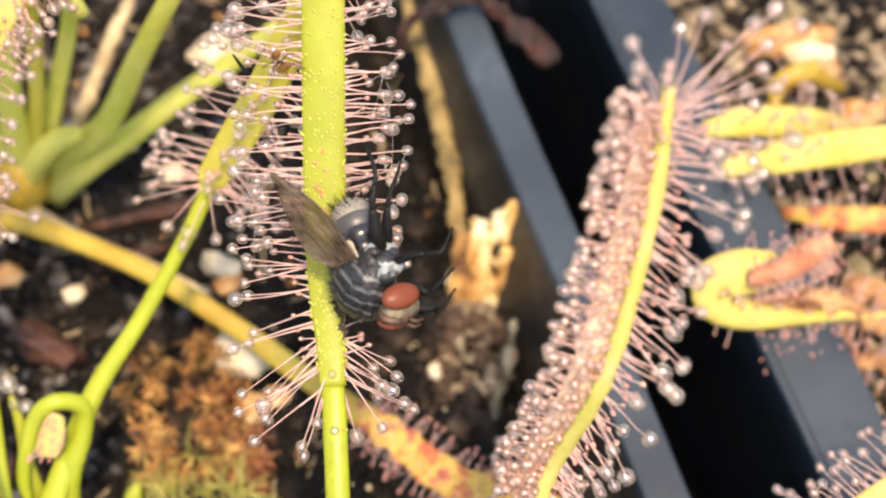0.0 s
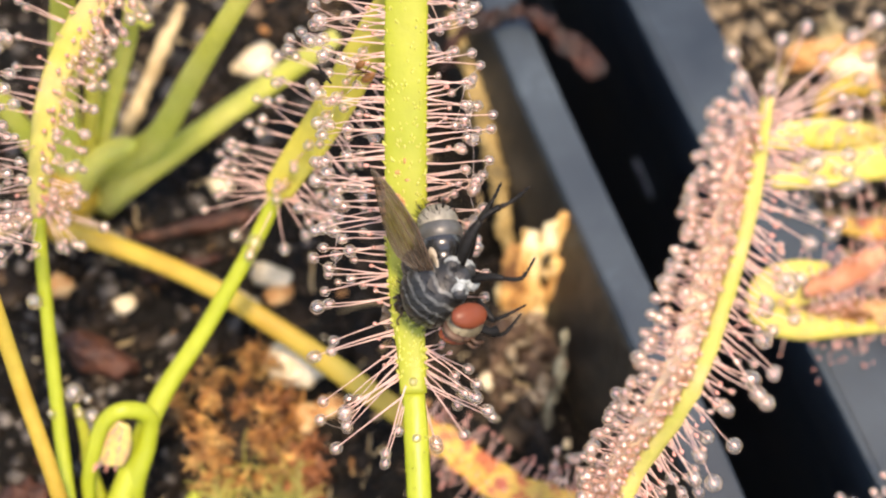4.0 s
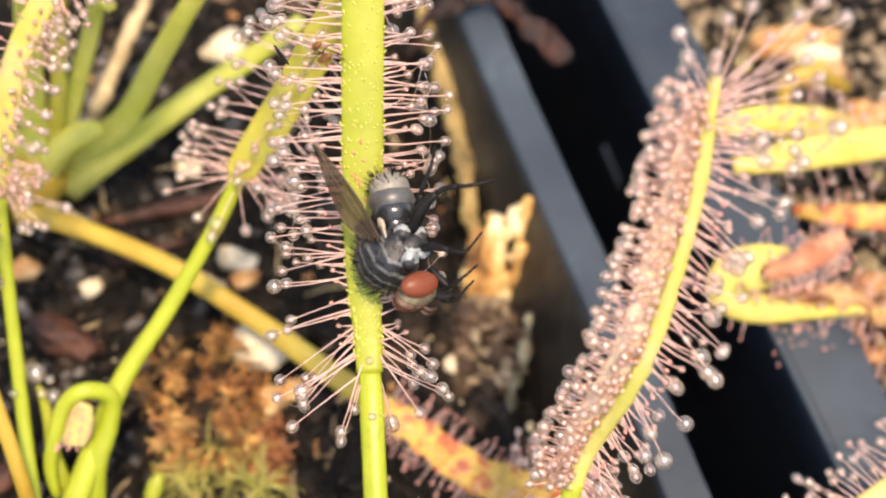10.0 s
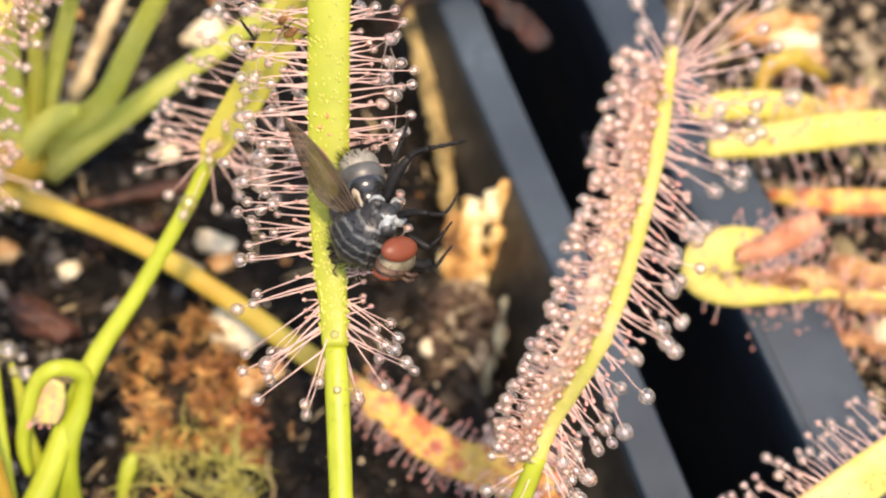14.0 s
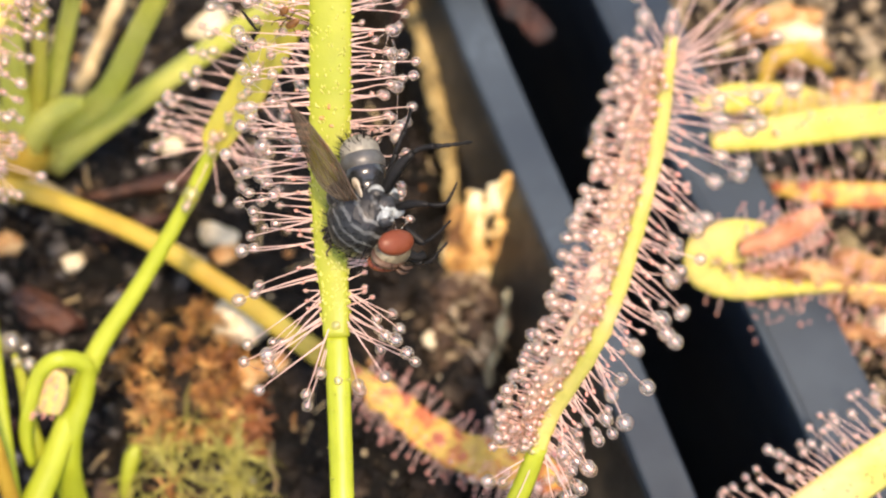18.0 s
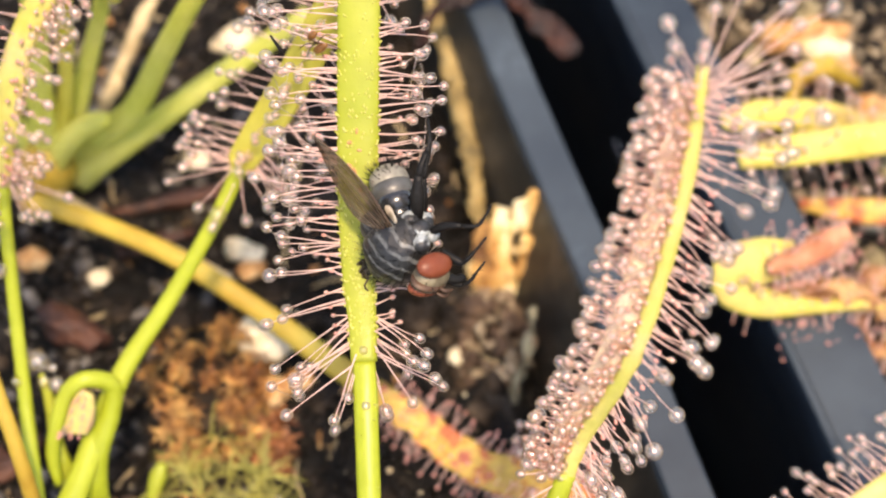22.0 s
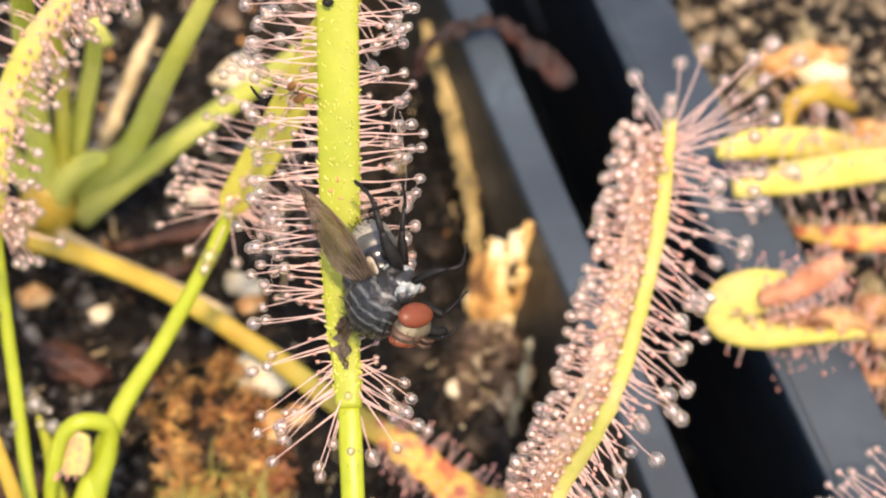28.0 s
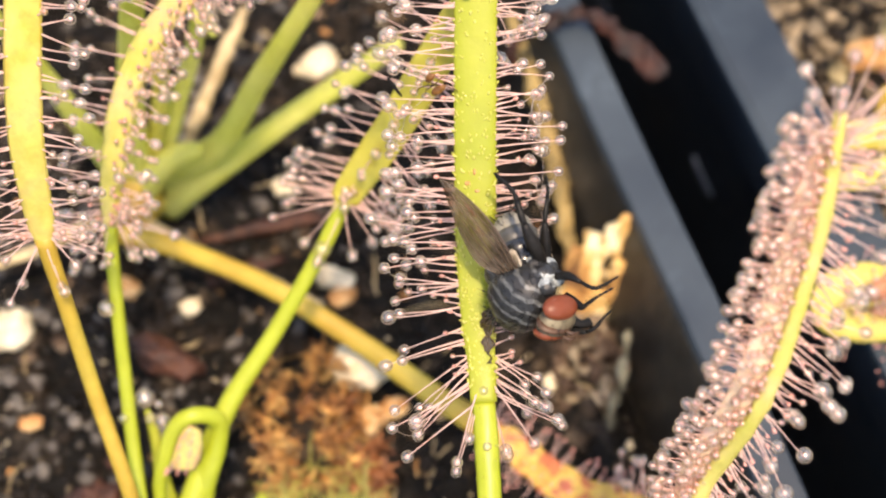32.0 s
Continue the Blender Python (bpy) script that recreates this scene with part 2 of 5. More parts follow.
PALE_BLADE = surface("pale_yellow_blade", [(0.3, (0.54, 0.52, 0.10)), (0.5, (0.62, 0.57, 0.18)), (0.7, (0.66, 0.50, 0.24))], 260, 1500, 0.45, 0.2, 0.0001, 0.4, glow_through=0.35, grain=0.15)
CREAM = surface("rolled_cream_blade", [(0.3, (0.56, 0.36, 0.18)), (0.5, (0.62, 0.56, 0.18)), (0.7, (0.58, 0.32, 0.22))], 700, 2500, 0.45, 0.3, 0.0001, 0.35, glow_through=0.3, grain=0.2)
OLD = surface("old_yellow_blade", [(0.3, (0.50, 0.40, 0.06)), (0.5, (0.62, 0.54, 0.13)), (0.72, (0.60, 0.42, 0.16))], 260, 1500, 0.5, 0.4, 0.00015, 0.35, glow_through=0.25, grain=0.25)
AGED = surface("ageing_stalk", [(0.3, (0.36, 0.21, 0.025)), (0.55, (0.48, 0.34, 0.05)), (0.75, (0.46, 0.40, 0.07))], 130, 1400, 0.45, 0.2, 0.0001, 0.4, glow_through=0.2, grain=0.15)
BLUSH = surface("reddened_blade", [(0.32, (0.26, 0.03, 0.015)), (0.44, (0.54, 0.17, 0.07)), (0.51, (0.64, 0.42, 0.09)), (0.58, (0.62, 0.40, 0.11)), (0.66, (0.46, 0.13, 0.08))], 420, 1300, 0.5, 0.5, 0.0003, 0.4, glow_through=0.2)
PINKFLESH = surface("pink_blade", [(0.3, (0.42, 0.14, 0.06)), (0.7, (0.66, 0.33, 0.19))], 300, 1500, 0.5, 0.6, 0.0003, glow_through=0.2)
WITHER = surface("withered_blade", [(0.3, (0.16, 0.05, 0.02)), (0.5, (0.40, 0.19, 0.08)), (0.7, (0.62, 0.42, 0.18))], 420, 1500, 0.55, 0.8, 0.0004, glow_through=0.15)
STALK = surface("pink_tentacle", [(0.3, (0.80, 0.54, 0.48)), (0.7, (0.90, 0.72, 0.64))], 400, 3000, 0.35, 0.1, 0.00004, 0.5, glow_through=0.45, grain=0.15)
GLAND = surface("red_gland", [(0.3, (0.66, 0.26, 0.21)), (0.7, (0.82, 0.45, 0.38))], 600, 3000, 0.4, 0.1, 0.00004, glow_through=0.2, grain=0.15)
PAPILLA = surface("pale_papilla", [(0.3, (0.52, 0.54, 0.08)), (0.7, (0.66, 0.64, 0.18))], 300, 2500, 0.2, 0.1, 0.00004, 1.0, glow_through=0.3, grain=0.1)
DEW = clear("dew", 1.36, 0.82, 0.13, 0.34)
THREAD = clear("mucilage", 1.36, 0.6, 0.3, 0.4)
MOSS_BROWN = surface("orange_moss", [(0.36, (0.16, 0.055, 0.015)), (0.5, (0.36, 0.165, 0.045)), (0.64, (0.60, 0.36, 0.12))], 420, 2000, 0.6, 0.3, 0.0002, island=0.7, glow_through=0.25)
MOSS_RED = surface("rust_red_moss", [(0.3, (0.12, 0.035, 0.015)), (0.6, (0.36, 0.14, 0.05))], 200, 2000, 0.6, 0.3, 0.0002, island=0.5, glow_through=0.2)
STRAWY = surface("pale_yellow_litter", [(0.3, (0.10, 0.075, 0.04)), (0.5, (0.28, 0.22, 0.11)), (0.7, (0.48, 0.41, 0.23))], 300, 2000, 0.7, 0.7, 0.0003)
MOSS_GREEN = surface("yellow_green_moss", [(0.3, (0.20, 0.19, 0.035)), (0.5, (0.38, 0.35, 0.08)), (0.65, (0.58, 0.52, 0.17))], 200, 2000, 0.55, 0.3, 0.0002, island=0.35, glow_through=0.3)
STRAW = surface("dry_straw", [(0.3, (0.30, 0.20, 0.09)), (0.6, (0.52, 0.40, 0.22))], 200, 1500, 0.65, 0.5, 0.0002)


def plastic(name, spec, low, high, dull=1.0):
    """Scuffed dark plastic with dried water marks; its blue imitates reflected sky."""
    m, n, l, p = material(name)
    scuff_and_reflection = noise_node(n, l, 90, 6.0)
    fine = noise_node(n, l, 900, 4.0)
    mark = noise_node(n, l, 130, 8.0, rough=0.7)
    colour = ramp(n, l, scuff_and_reflection, (0.35, (0.014 * dull, 0.023 * dull, 0.032 * dull)), (0.7, (0.030 * dull, 0.045 * dull, 0.058 * dull)))
    stain = ramp(n, l, mark, (0.46, (0.85, 0.87, 0.9)), (0.49, (1.0, 1.0, 1.0)), (0.60, (1.05, 1.05, 1.05)), (0.64, (1.5, 1.45, 1.4)))
    l.new(mixed(n, l, 1.0, colour, stain, "MULTIPLY"), p.inputs["Base Color"])
    l.new(ramp(n, l, scuff_and_reflection, (0.3, (low,) * 3), (0.7, (high,) * 3)), p.inputs["Roughness"])
    p.inputs["Specular IOR Level"].default_value = spec
    bump(n, l, p, fine, 0.15, 0.0001)
    return m


PLASTIC = plastic("sky_blued_dusty_plastic", 0.4, 0.42, 0.62)
# Darker copy of PLASTIC: the shade below the rims is in its colour.
SHADED = plastic("shaded_black_plastic", 0.3, 0.4, 0.6, 0.85)
# Pale grey that imitates a reflection on the dark pot side.
REFLECTION = surface("painted_reflection", [(0.3, (0.20, 0.22, 0.24)), (0.7, (0.36, 0.38, 0.40))], 300, 1500, 0.5, 0.3, 0.0001)
GRIMY = surface("grimy_black_plastic", [(0.3, (0.006, 0.006, 0.006)), (0.5, (0.013, 0.012, 0.010)), (0.66, (0.045, 0.036, 0.025)), (0.8, (0.01, 0.01, 0.01))], 120, 900, 0.42, 0.5, 0.0003, 0.45)

# ---- pots and ground ----
# The rims run straight; ACROSS points from pot to pot, RUN along the gap.
RUN, ACROSS = V(0.316, -0.949, 0), V(0.949, 0.316, 0)


def soil(x, y):
    """Height of the soil, with the gap between the two pots."""
    e = x * ACROSS.x + y * ACROSS.y
    z = 1.2 * noise.noise(V(x * 0.13, y * 0.13, 3)) + 0.8 * noise.noise(V(x * 0.45, y * 0.45, 8)) + 0.4 * noise.noise(V(x * 1.4, y * 1.4, 1))
    u = x * RUN.x + y * RUN.y
    b = 23.7 + 0.012 * u
    if abs(u) < 61 and -87 < e < 6.6:
        z -= 3.0 * max(0.0, min(1.0, (e - 1.0) / 4.0))
    elif abs(u) < 61 and b <= e < 116:
        z += 1.6
    else:
        z = z * 0.1 - 35
    return z


def ground():
    fine = [i * 0.62 for i in range(-92, 93)]
    out = [57.6 + 0.8 * i for i in range(92)] + [140, 180, 380, 900, 4000, 30000, 400000]
    xs = [-v for v in out[::-1]] + fine + out
    bm = bmesh.new()
    grid = [[bm.verts.new((x, y, soil(x, y))) for x in xs] for y in xs]
    for a, b in zip(grid, grid[1:]):
        for k in range(len(xs) - 1):
            bm.faces.new((a[k], a[k + 1], b[k + 1], b[k])).smooth = True
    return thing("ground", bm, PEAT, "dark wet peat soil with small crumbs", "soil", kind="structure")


ground()


def pot_part(name, profile, pot, skew, label="", mat=PLASTIC):
    """A closed profile of (across, height), drawn along RUN."""
    bm = bmesh.new()
    steps = 24
    rows = []
    for i in range(steps + 1):
        u = -62 + 124 * i / steps
        rows.append([bm.verts.new(ACROSS * (e + skew * u + 0.12 * math.sin(u * 0.11)) + RUN * u + V(0, 0, z + 0.10 * math.sin(u * 0.17))) for e, z in profile])
    for a, b in zip(rows, rows[1:]):
        for k in range(len(profile)):
            bm.faces.new((a[k], a[(k + 1) % len(profile)], b[(k + 1) % len(profile)], b[k]))
    bm.faces.new(rows[0][::-1])
    bm.faces.new(rows[-1])
    bmesh.ops.recalc_face_normals(bm, faces=bm.faces)
    sharp = [e for e in bm.edges if len(e.link_faces) == 2 and e.calc_face_angle() > 0.5]
    bmesh.ops.bevel(bm, geom=sharp, offset=0.2, segments=2, affect="EDGES", profile=0.6)
    part(name, bm, mat, pot, label)


def pot_side(name, pot, e0, e1, u0, u1, z0, z1, mat=SHADED):
    """A straight box between two distances across and two along the run."""
    bm = bmesh.new()
    v = [bm.verts.new(ACROSS * e + RUN * u + V(0, 0, z)) for e in (e0, e1) for u in (u0, u1) for z in (z0, z1)]
    for q in ((0, 1, 3, 2), (4, 6, 7, 5), (0, 4, 5, 1), (2, 3, 7, 6), (0, 2, 6, 4), (1, 5, 7, 3)):
        bm.faces.new([v[i] for i in q])
    bmesh.ops.recalc_face_normals(bm, faces=bm.faces)
    bmesh.ops.bevel(bm, geom=bm.edges[:], offset=min(0.3, 0.3 * (e1 - e0)), segments=2, affect="EDGES", profile=0.6)
    part(name, bm, mat, pot)


pot = base("plant_pot", (9, 3, -33), "black plastic flower pot with a flat dusty rim", "plant pot")
pot_part("rim", [(7.9, 7.0), (10.7, 7.2), (10.7, 6.3), (7.7, 6.1)], pot, 0.0, "flat rim top")
pot_part("skirt", [(9.7, 6.2), (10.6, 6.25), (10.2, -2.0), (9.4, -2.1)], pot, 0.0, "", SHADED)
pot_part("wall", [(3.0, -6.0), (7.75, 6.05), (9.2, 6.05), (9.3, -36), (6.0, -36), (6.0, -6.0)], pot, 0.0, "soiled inner wall", GRIMY)
pot_side("wall", pot, -90, -86.5, -62, 62, -36, 6.1)
pot_side("rim", pot, -91.5, -86.5, -63.5, 63.5, 6.15, 7.1, PLASTIC)
for u0, u1 in ((-63.5, -60.5), (60.5, 63.5)):
    pot_side("wall", pot, -86.4, 6.0, u0 + 0.2, u1 - 0.2, -36, 6.1)
    pot_side("rim", pot, -86.4, 10.5, u0 - 1, u1 + 1, 6.15, 7.05, PLASTIC)
pot = base("plant_pot", (21, -4, -33), "black plastic flower pot with a broad flat rim", "plant pot")
pot_part("rim", [(19.9, 6.1), (24.9, 6.2), (24.9, 5.4), (19.9, 5.3)], pot, 0.012, "flat rim top")
pot_part("lip", [(19.25, 5.5), (19.3, 6.35), (19.8, 6.45), (19.85, 5.6)], pot, 0.012)
pot_part("skirt", [(19.6, 5.4), (20.5, 5.4), (21.3, -2.8), (20.4, -2.7)], pot, 0.012, "", SHADED)
pot_part("wall", [(24.5, 5.3), (21.1, 5.3), (22.0, -36), (25.5, -36), (26.1, -3)], pot, 0.012, "", SHADED)

pot_side("wall", pot, 115.5, 119, -62, 62, -36, 5.2)
pot_side("rim", pot, 115.5, 120.5, -63.5, 63.5, 5.3, 6.2, PLASTIC)
for u0, u1 in ((-63.5, -60.5), (60.5, 63.5)):
    pot_side("wall", pot, 25.5, 115.4, u0 + 0.2, u1 - 0.2, -36, 5.2)
    pot_side("rim", pot, 22.0, 115.4, u0 - 1, u1 + 1, 5.3, 6.15, PLASTIC)
# Two thin pale strips added in place of reflections inside the gap.
for u0, u1, z0 in ((-17.0, -13.0, -16.2), (-43.0, -36.5, -20.6)):
    pot_side("scuff_and_reflection", pot, 20.95, 21.3 + 0.006 * u0, u0, u1, z0, z0 + 1.0, REFLECTION)


# ---- sundew leaves ----
def frame_of(t, m):
    """A turn with y along t and z along m."""
    return Matrix((t.cross(m), t, m)).transposed()


def tentacle_mesh(length, bend, seed):
    bm = bmesh.new()
    path = spline([(0, 0, 0), (bend * 0.2, 0.012 * seed, length * 0.35), (bend * 0.55, -0.012 * seed, length * 0.7), (bend, 0, length)], 6)
    sweep(bm, path, along([0.066, 0.040, 0.027, 0.022], 6), along([0.066, 0.040, 0.027, 0.022], 6), (0, 1, 0.01), 5)
    ball(bm, path[-1], (0.09, 0.09, 0.13), rings=6, sides=8, mat=1)
    return mesh_of("tentacle", bm, STALK, GLAND), path[-1]


LENGTHS = [0.5, 0.9, 1.4, 2.0, 2.7, 3.4, 4.2, 5.4, 7.0]
TENTACLES = {(i, j): tentacle_mesh(v, b * v, j) for i, v in enumerate(LENGTHS) for j, b in enumerate((-0.08, 0.02, 0.10, 0.20))}


def drop_mesh(stretch):
    bm = bmesh.new()
    ball(bm, (0, 0, 0), (1, 1, stretch), rings=12, sides=18)
    return mesh_of("dew_drop", bm, DEW)


DROPS = [drop_mesh(s) for s in (1.0, 1.08, 1.22)]


TIPS = collections.defaultdict(list)


def tentacle(leaf, foot, way, length, drop, roll=None):
    """One tentacle on a leaf, with its dew drop."""
    i = min(range(len(LENGTHS)), key=lambda k: abs(LENGTHS[k] - length))
    mesh, tip = TENTACLES[i, rng.randrange(4)]
    scale = length / LENGTHS[i]
    q = Vector(way).to_track_quat("Z", "Y").to_matrix().to_4x4() @ Matrix.Rotation(rng.uniform(0, 6.283) if roll is None else roll, 4, "Z")
    ob = under(new("tentacle", mesh), leaf)
    ob.matrix_basis = Matrix.Translation(Vector(foot) * S - leaf.location) @ q @ Matrix.Scale(scale, 4)
    if drop:
        d = under(new("dew_drop", rng.choice(DROPS)), ob)
        d.location, d.scale = tip * S, (0.97 * drop / scale,) * 3
        TIPS[leaf.name].append((ob.matrix_basis @ (tip * S) + leaf.location) / S)
    return ob


def threads(leaf, count, keep):
    """Slime threads that sag between neighbouring drops."""
    tips = [p for p in TIPS[leaf.name] if keep(p)]
    pairs = [(a, b) for a, b in itertools.combinations(tips, 2) if 0.9 < (a - b).length < 2.6]
    for a, b in rng.sample(pairs, min(count, len(pairs))):
        bm = bmesh.new()
        n = (b - a).length
        sweep(bm, spline([a, a.lerp(b, 0.5) + V(0, -0.03 * n, -0.06 * n), b], 8), along([0.05, 0.016, 0.02, 0.05], 8), along([0.05, 0.016, 0.02, 0.05], 8), (0.3, -0.5, 0.8), 5)
        part("mucilage_thread", bm, THREAD, leaf)


def fan(leaf, path, width, face, rows, spacing, start=0.0, stop=1.0, jitter=0.25):
    """Rows of tentacles along a blade. A row: (share of the half width, angle from the side towards the face, length, forward lean, drop radius)."""
    fr = frames(path, Vector(face))
    far = sum((b - a).length for a, b in zip(path, path[1:]))
    for share, angle, length, lean, drop in rows:
        u = start * far + rng.uniform(0, spacing)
        while u < stop * far:
            k = min(u / far * (len(path) - 1), len(path) - 1.001)
            i = int(k)
            p = path[i].lerp(path[i + 1], k - i)
            t, s, m = fr[i]
            w = width[i] + (width[i + 1] - width[i]) * (k - i)
            a = radians(angle + rng.gauss(0, 44 * jitter))
            way = s * math.copysign(math.cos(a), share) + m * math.sin(a) + t * (lean + rng.gauss(0, 0.13))
            foot = p + s * (w * share * 0.95) + m * (0.12 * (1 - abs(share)))
            tentacle(leaf, foot, way, max(0.35, length * (1 + rng.gauss(0, jitter * 0.6))), drop * rng.uniform(0.8, 1.18) if drop else 0)
            u += spacing * rng.uniform(0.6, 1.4)


def crown_fan(leaf, p, t, s, m, count, length, drop, spread=80, back=False):
    """Tentacles that spread like a fan at a blade's end."""
    for k in range(count):
        a = radians(-spread + 2 * spread * (k + 0.5) / count + rng.gauss(0, 5))
        way = (-t if back else t) * math.cos(a) + s * math.sin(a) + m * rng.gauss(0.1, 0.3)
        tentacle(leaf, p + s * (0.5 * math.sin(a)) + t * rng.uniform(-0.5, 0.5), way, length * rng.uniform(0.7, 1.25), drop * rng.uniform(0.8, 1.2))


def leaf_thing(label, foot):
    return base("sundew_leaf", foot, label, "sundew leaf", "leaves of the sundew plants")


UP = V(0, -0.5, 0.87)


def main_leaf():
    leaf = leaf_thing("upright green sundew leaf with pink dewy tentacles holding a fly", (-2.9, -41.5, 0))
    stalk = spline([(-2.9, -41.5, -0.5), (-2.9, -36.5, 14.5), (-3.2, -31, 23.6), (-3.35, -27.5, 25.7), (-3.6, -22.7, 27.7), (-3.75, -20.3, 28.5)], 30)
    bm = bmesh.new()
    sweep(bm, stalk, along([0.9, 0.75, 0.66, 0.64, 0.66, 0.6], 30), along([0.6, 0.5, 0.42, 0.42, 0.38, 0.26], 30), UP, 12)
    part("petiole", bm, GREEN, leaf)
    blade = spline([(-3.75, -20.4, 28.45), (-3.85, -18.6, 29.4), (-4.1, -16, 31.0), (-4.12, -12.1, 33.4), (-4.1, -7.2, 36.9), (-3.95, -1.4, 41.4), (-3.2, 4, 46), (-1.6, 9, 50)], 48)
    width = along([0.72, 0.76, 0.9, 1.12, 1.15, 1.15, 1.1, 0.45], 48)
    bm = bmesh.new()
    sweep(bm, blade, width, along([0.36, 0.30, 0.27, 0.26, 0.26, 0.25, 0.22, 0.15], 48), UP, 20, cup=-0.08, flat=0.6)
    part("lamina", bm, LIME, leaf, "yellow-green blade")
    side_rows = [(-1, -4, 3.9, 0.0, 0.35), (-1, 15, 3.1, 0.05, 0.32), (-0.95, -30, 3.4, 0.0, 0.28),
                 (1, 8, 2.7, 0.12, 0.32), (1, 25, 2.0, 0.1, 0.26), (0.95, -25, 2.7, 0.05, 0.28)]
    fan(leaf, blade, width, UP, [(a, b, 1.05 * c, d - 0.75, e) for a, b, c, d, e in side_rows], 2.6, 0.05, 0.2)
    fan(leaf, blade, width, UP, [(a, b, c, d - 0.22, e) for a, b, c, d, e in side_rows], 2.1, 0.2, 0.42)
    fan(leaf, blade, width, UP, side_rows, 1.05, 0.42, 0.97)
    fan(leaf, blade, width, UP, [(-1, -12, 3.6, -0.05, 0.33), (-1, 5, 2.4, 0.0, 0.3), (-1, -20, 1.6, 0.0, 0.24), (1, -10, 2.3, 0.1, 0.3), (1, 12, 1.5, 0.1, 0.24)], 1.3, 0.3, 0.97)
    threads(leaf, 22, lambda p: p.x > -2.6)
    threads(leaf, 12, lambda p: p.x < -6.0)
    bm = bmesh.new()
    for k in range(46):
        i = rng.randrange(8, 30)
        a = rng.uniform(-0.3, 3.4)
        d = V(math.cos(a), -0.5 * math.sin(a), 0.87 * math.sin(a))
        q = stalk[i] + V(d.x * 0.5, d.y * 0.38, d.z * 0.38) + V(0, 0, rng.uniform(-0.4, 0.4))
        sweep(bm, [q, q + d * 0.12, q + d * rng.uniform(0.18, 0.3) + V(0, 0, 0.06)], [0.025, 0.016, 0.008], [0.025, 0.016, 0.008], (0.1, 1, 0.3), 4)
    tagged(part("hairs", bm, PAPILLA, leaf, "fine pale hairs of the stalk"), kind="stuff")
    fan(leaf, blade, width, UP, [(-0.97, 10, 0.9, 0.1, 0.13), (0.97, 10, 1.2, 0.1, 0.18)], 1.0, 0.1, 0.97)
    fr = frames(blade, UP)
    for k in (1, 3, 5):
        crown_fan(leaf, blade[k], fr[k][0], fr[k][1], fr[k][2], 4, 3.9, 0.34, 72, back=True)
    bm = bmesh.new()
    for k in range(520):
        i = rng.randrange(4, 47)
        t, s, m = fr[i]
        h = max(-0.995, min(0.995, rng.uniform(-1.12, 1.12)))
        at = blade[i] + s * (width[i] * h) + t * rng.uniform(-0.35, 0.35) + m * (0.26 * (1 - h * h) ** 0.3)
        ball(bm, at + m * 0.01 + s * (0.04 * h) + t * 0.05, (*[rng.uniform(0.045, 0.075)] * 2, rng.uniform(0.07, 0.15)), (t + m * 0.6 + s * h * 0.8).to_track_quat("Z", "Y").to_matrix(), 5, 6)
    part("papillae", bm, PAPILLA, leaf, "tiny pale glands on the blade")
    for k in range(9):
        i = 20 + k % 5
        t, s, m = fr[i]
        h = rng.uniform(-0.5, 0.4)
        bm = bmesh.new()
        ball(bm, blade[i] + s * h + m * (0.31 * math.sqrt(1 - (h / width[i]) ** 2)) + t * rng.uniform(-0.4, 0.4), (rng.uniform(0.08, 0.16), rng.uniform(0.08, 0.2), 0.05), frame_of(t, m), 6, 9, rough=0.5, freq=2)
        part("stain", bm, ORANGE, leaf)
    for a, b, c in (((-0.7, -8.2, 36.2), (-0.5, -9.4, 35.2), (-0.6, -11, 34.3)), ((-0.8, -6.9, 37.0), (-0.6, -7.4, 36.6), (-0.7, -8.2, 36.2)), ((-0.9, -10.4, 35.0), (-0.7, -11.6, 34.2), (-0.4, -12.6, 33.6)),
                    ((-8.0, -9.6, 35.0), (-8.2, -11.2, 34.0), (-8.0, -12.6, 33.1)), ((-7.7, -12.8, 33.0), (-7.9, -14.0, 32.2), (-7.8, -15.0, 31.6)), ((-0.9, -13.8, 32.6), (-0.7, -14.8, 32.0), (-0.5, -15.9, 31.4))):
        bm = bmesh.new()
        sweep(bm, spline([a, b, c], 8), along([0.035, 0.014, 0.03], 8), along([0.035, 0.014, 0.03], 8), UP, 5)
        part("mucilage_thread", bm, THREAD, leaf)
    for p, r in (((-0.55, -9.0, 35.6), (0.42, 0.3, 0.36)), ((-0.5, -11.2, 34.4), (0.36, 0.46, 0.3)), ((-0.75, -7.6, 36.6), (0.3, 0.3, 0.5)), ((-0.5, -12.7, 33.4), (0.3, 0.4, 0.3))):
        d = under(new("dew_drop", DROPS[0]), leaf)
        d.location, d.scale = Vector(p) * S - leaf.location, r
    for p, r in (((-3.75, -20.0, 29.05), 0.24), ((-3.55, -22.9, 28.3), 0.24)):
        d = under(new("dew_drop", DROPS[0]), leaf)
        d.location, d.scale = Vector(p) * S - leaf.location, (r, r, r)
    return leaf


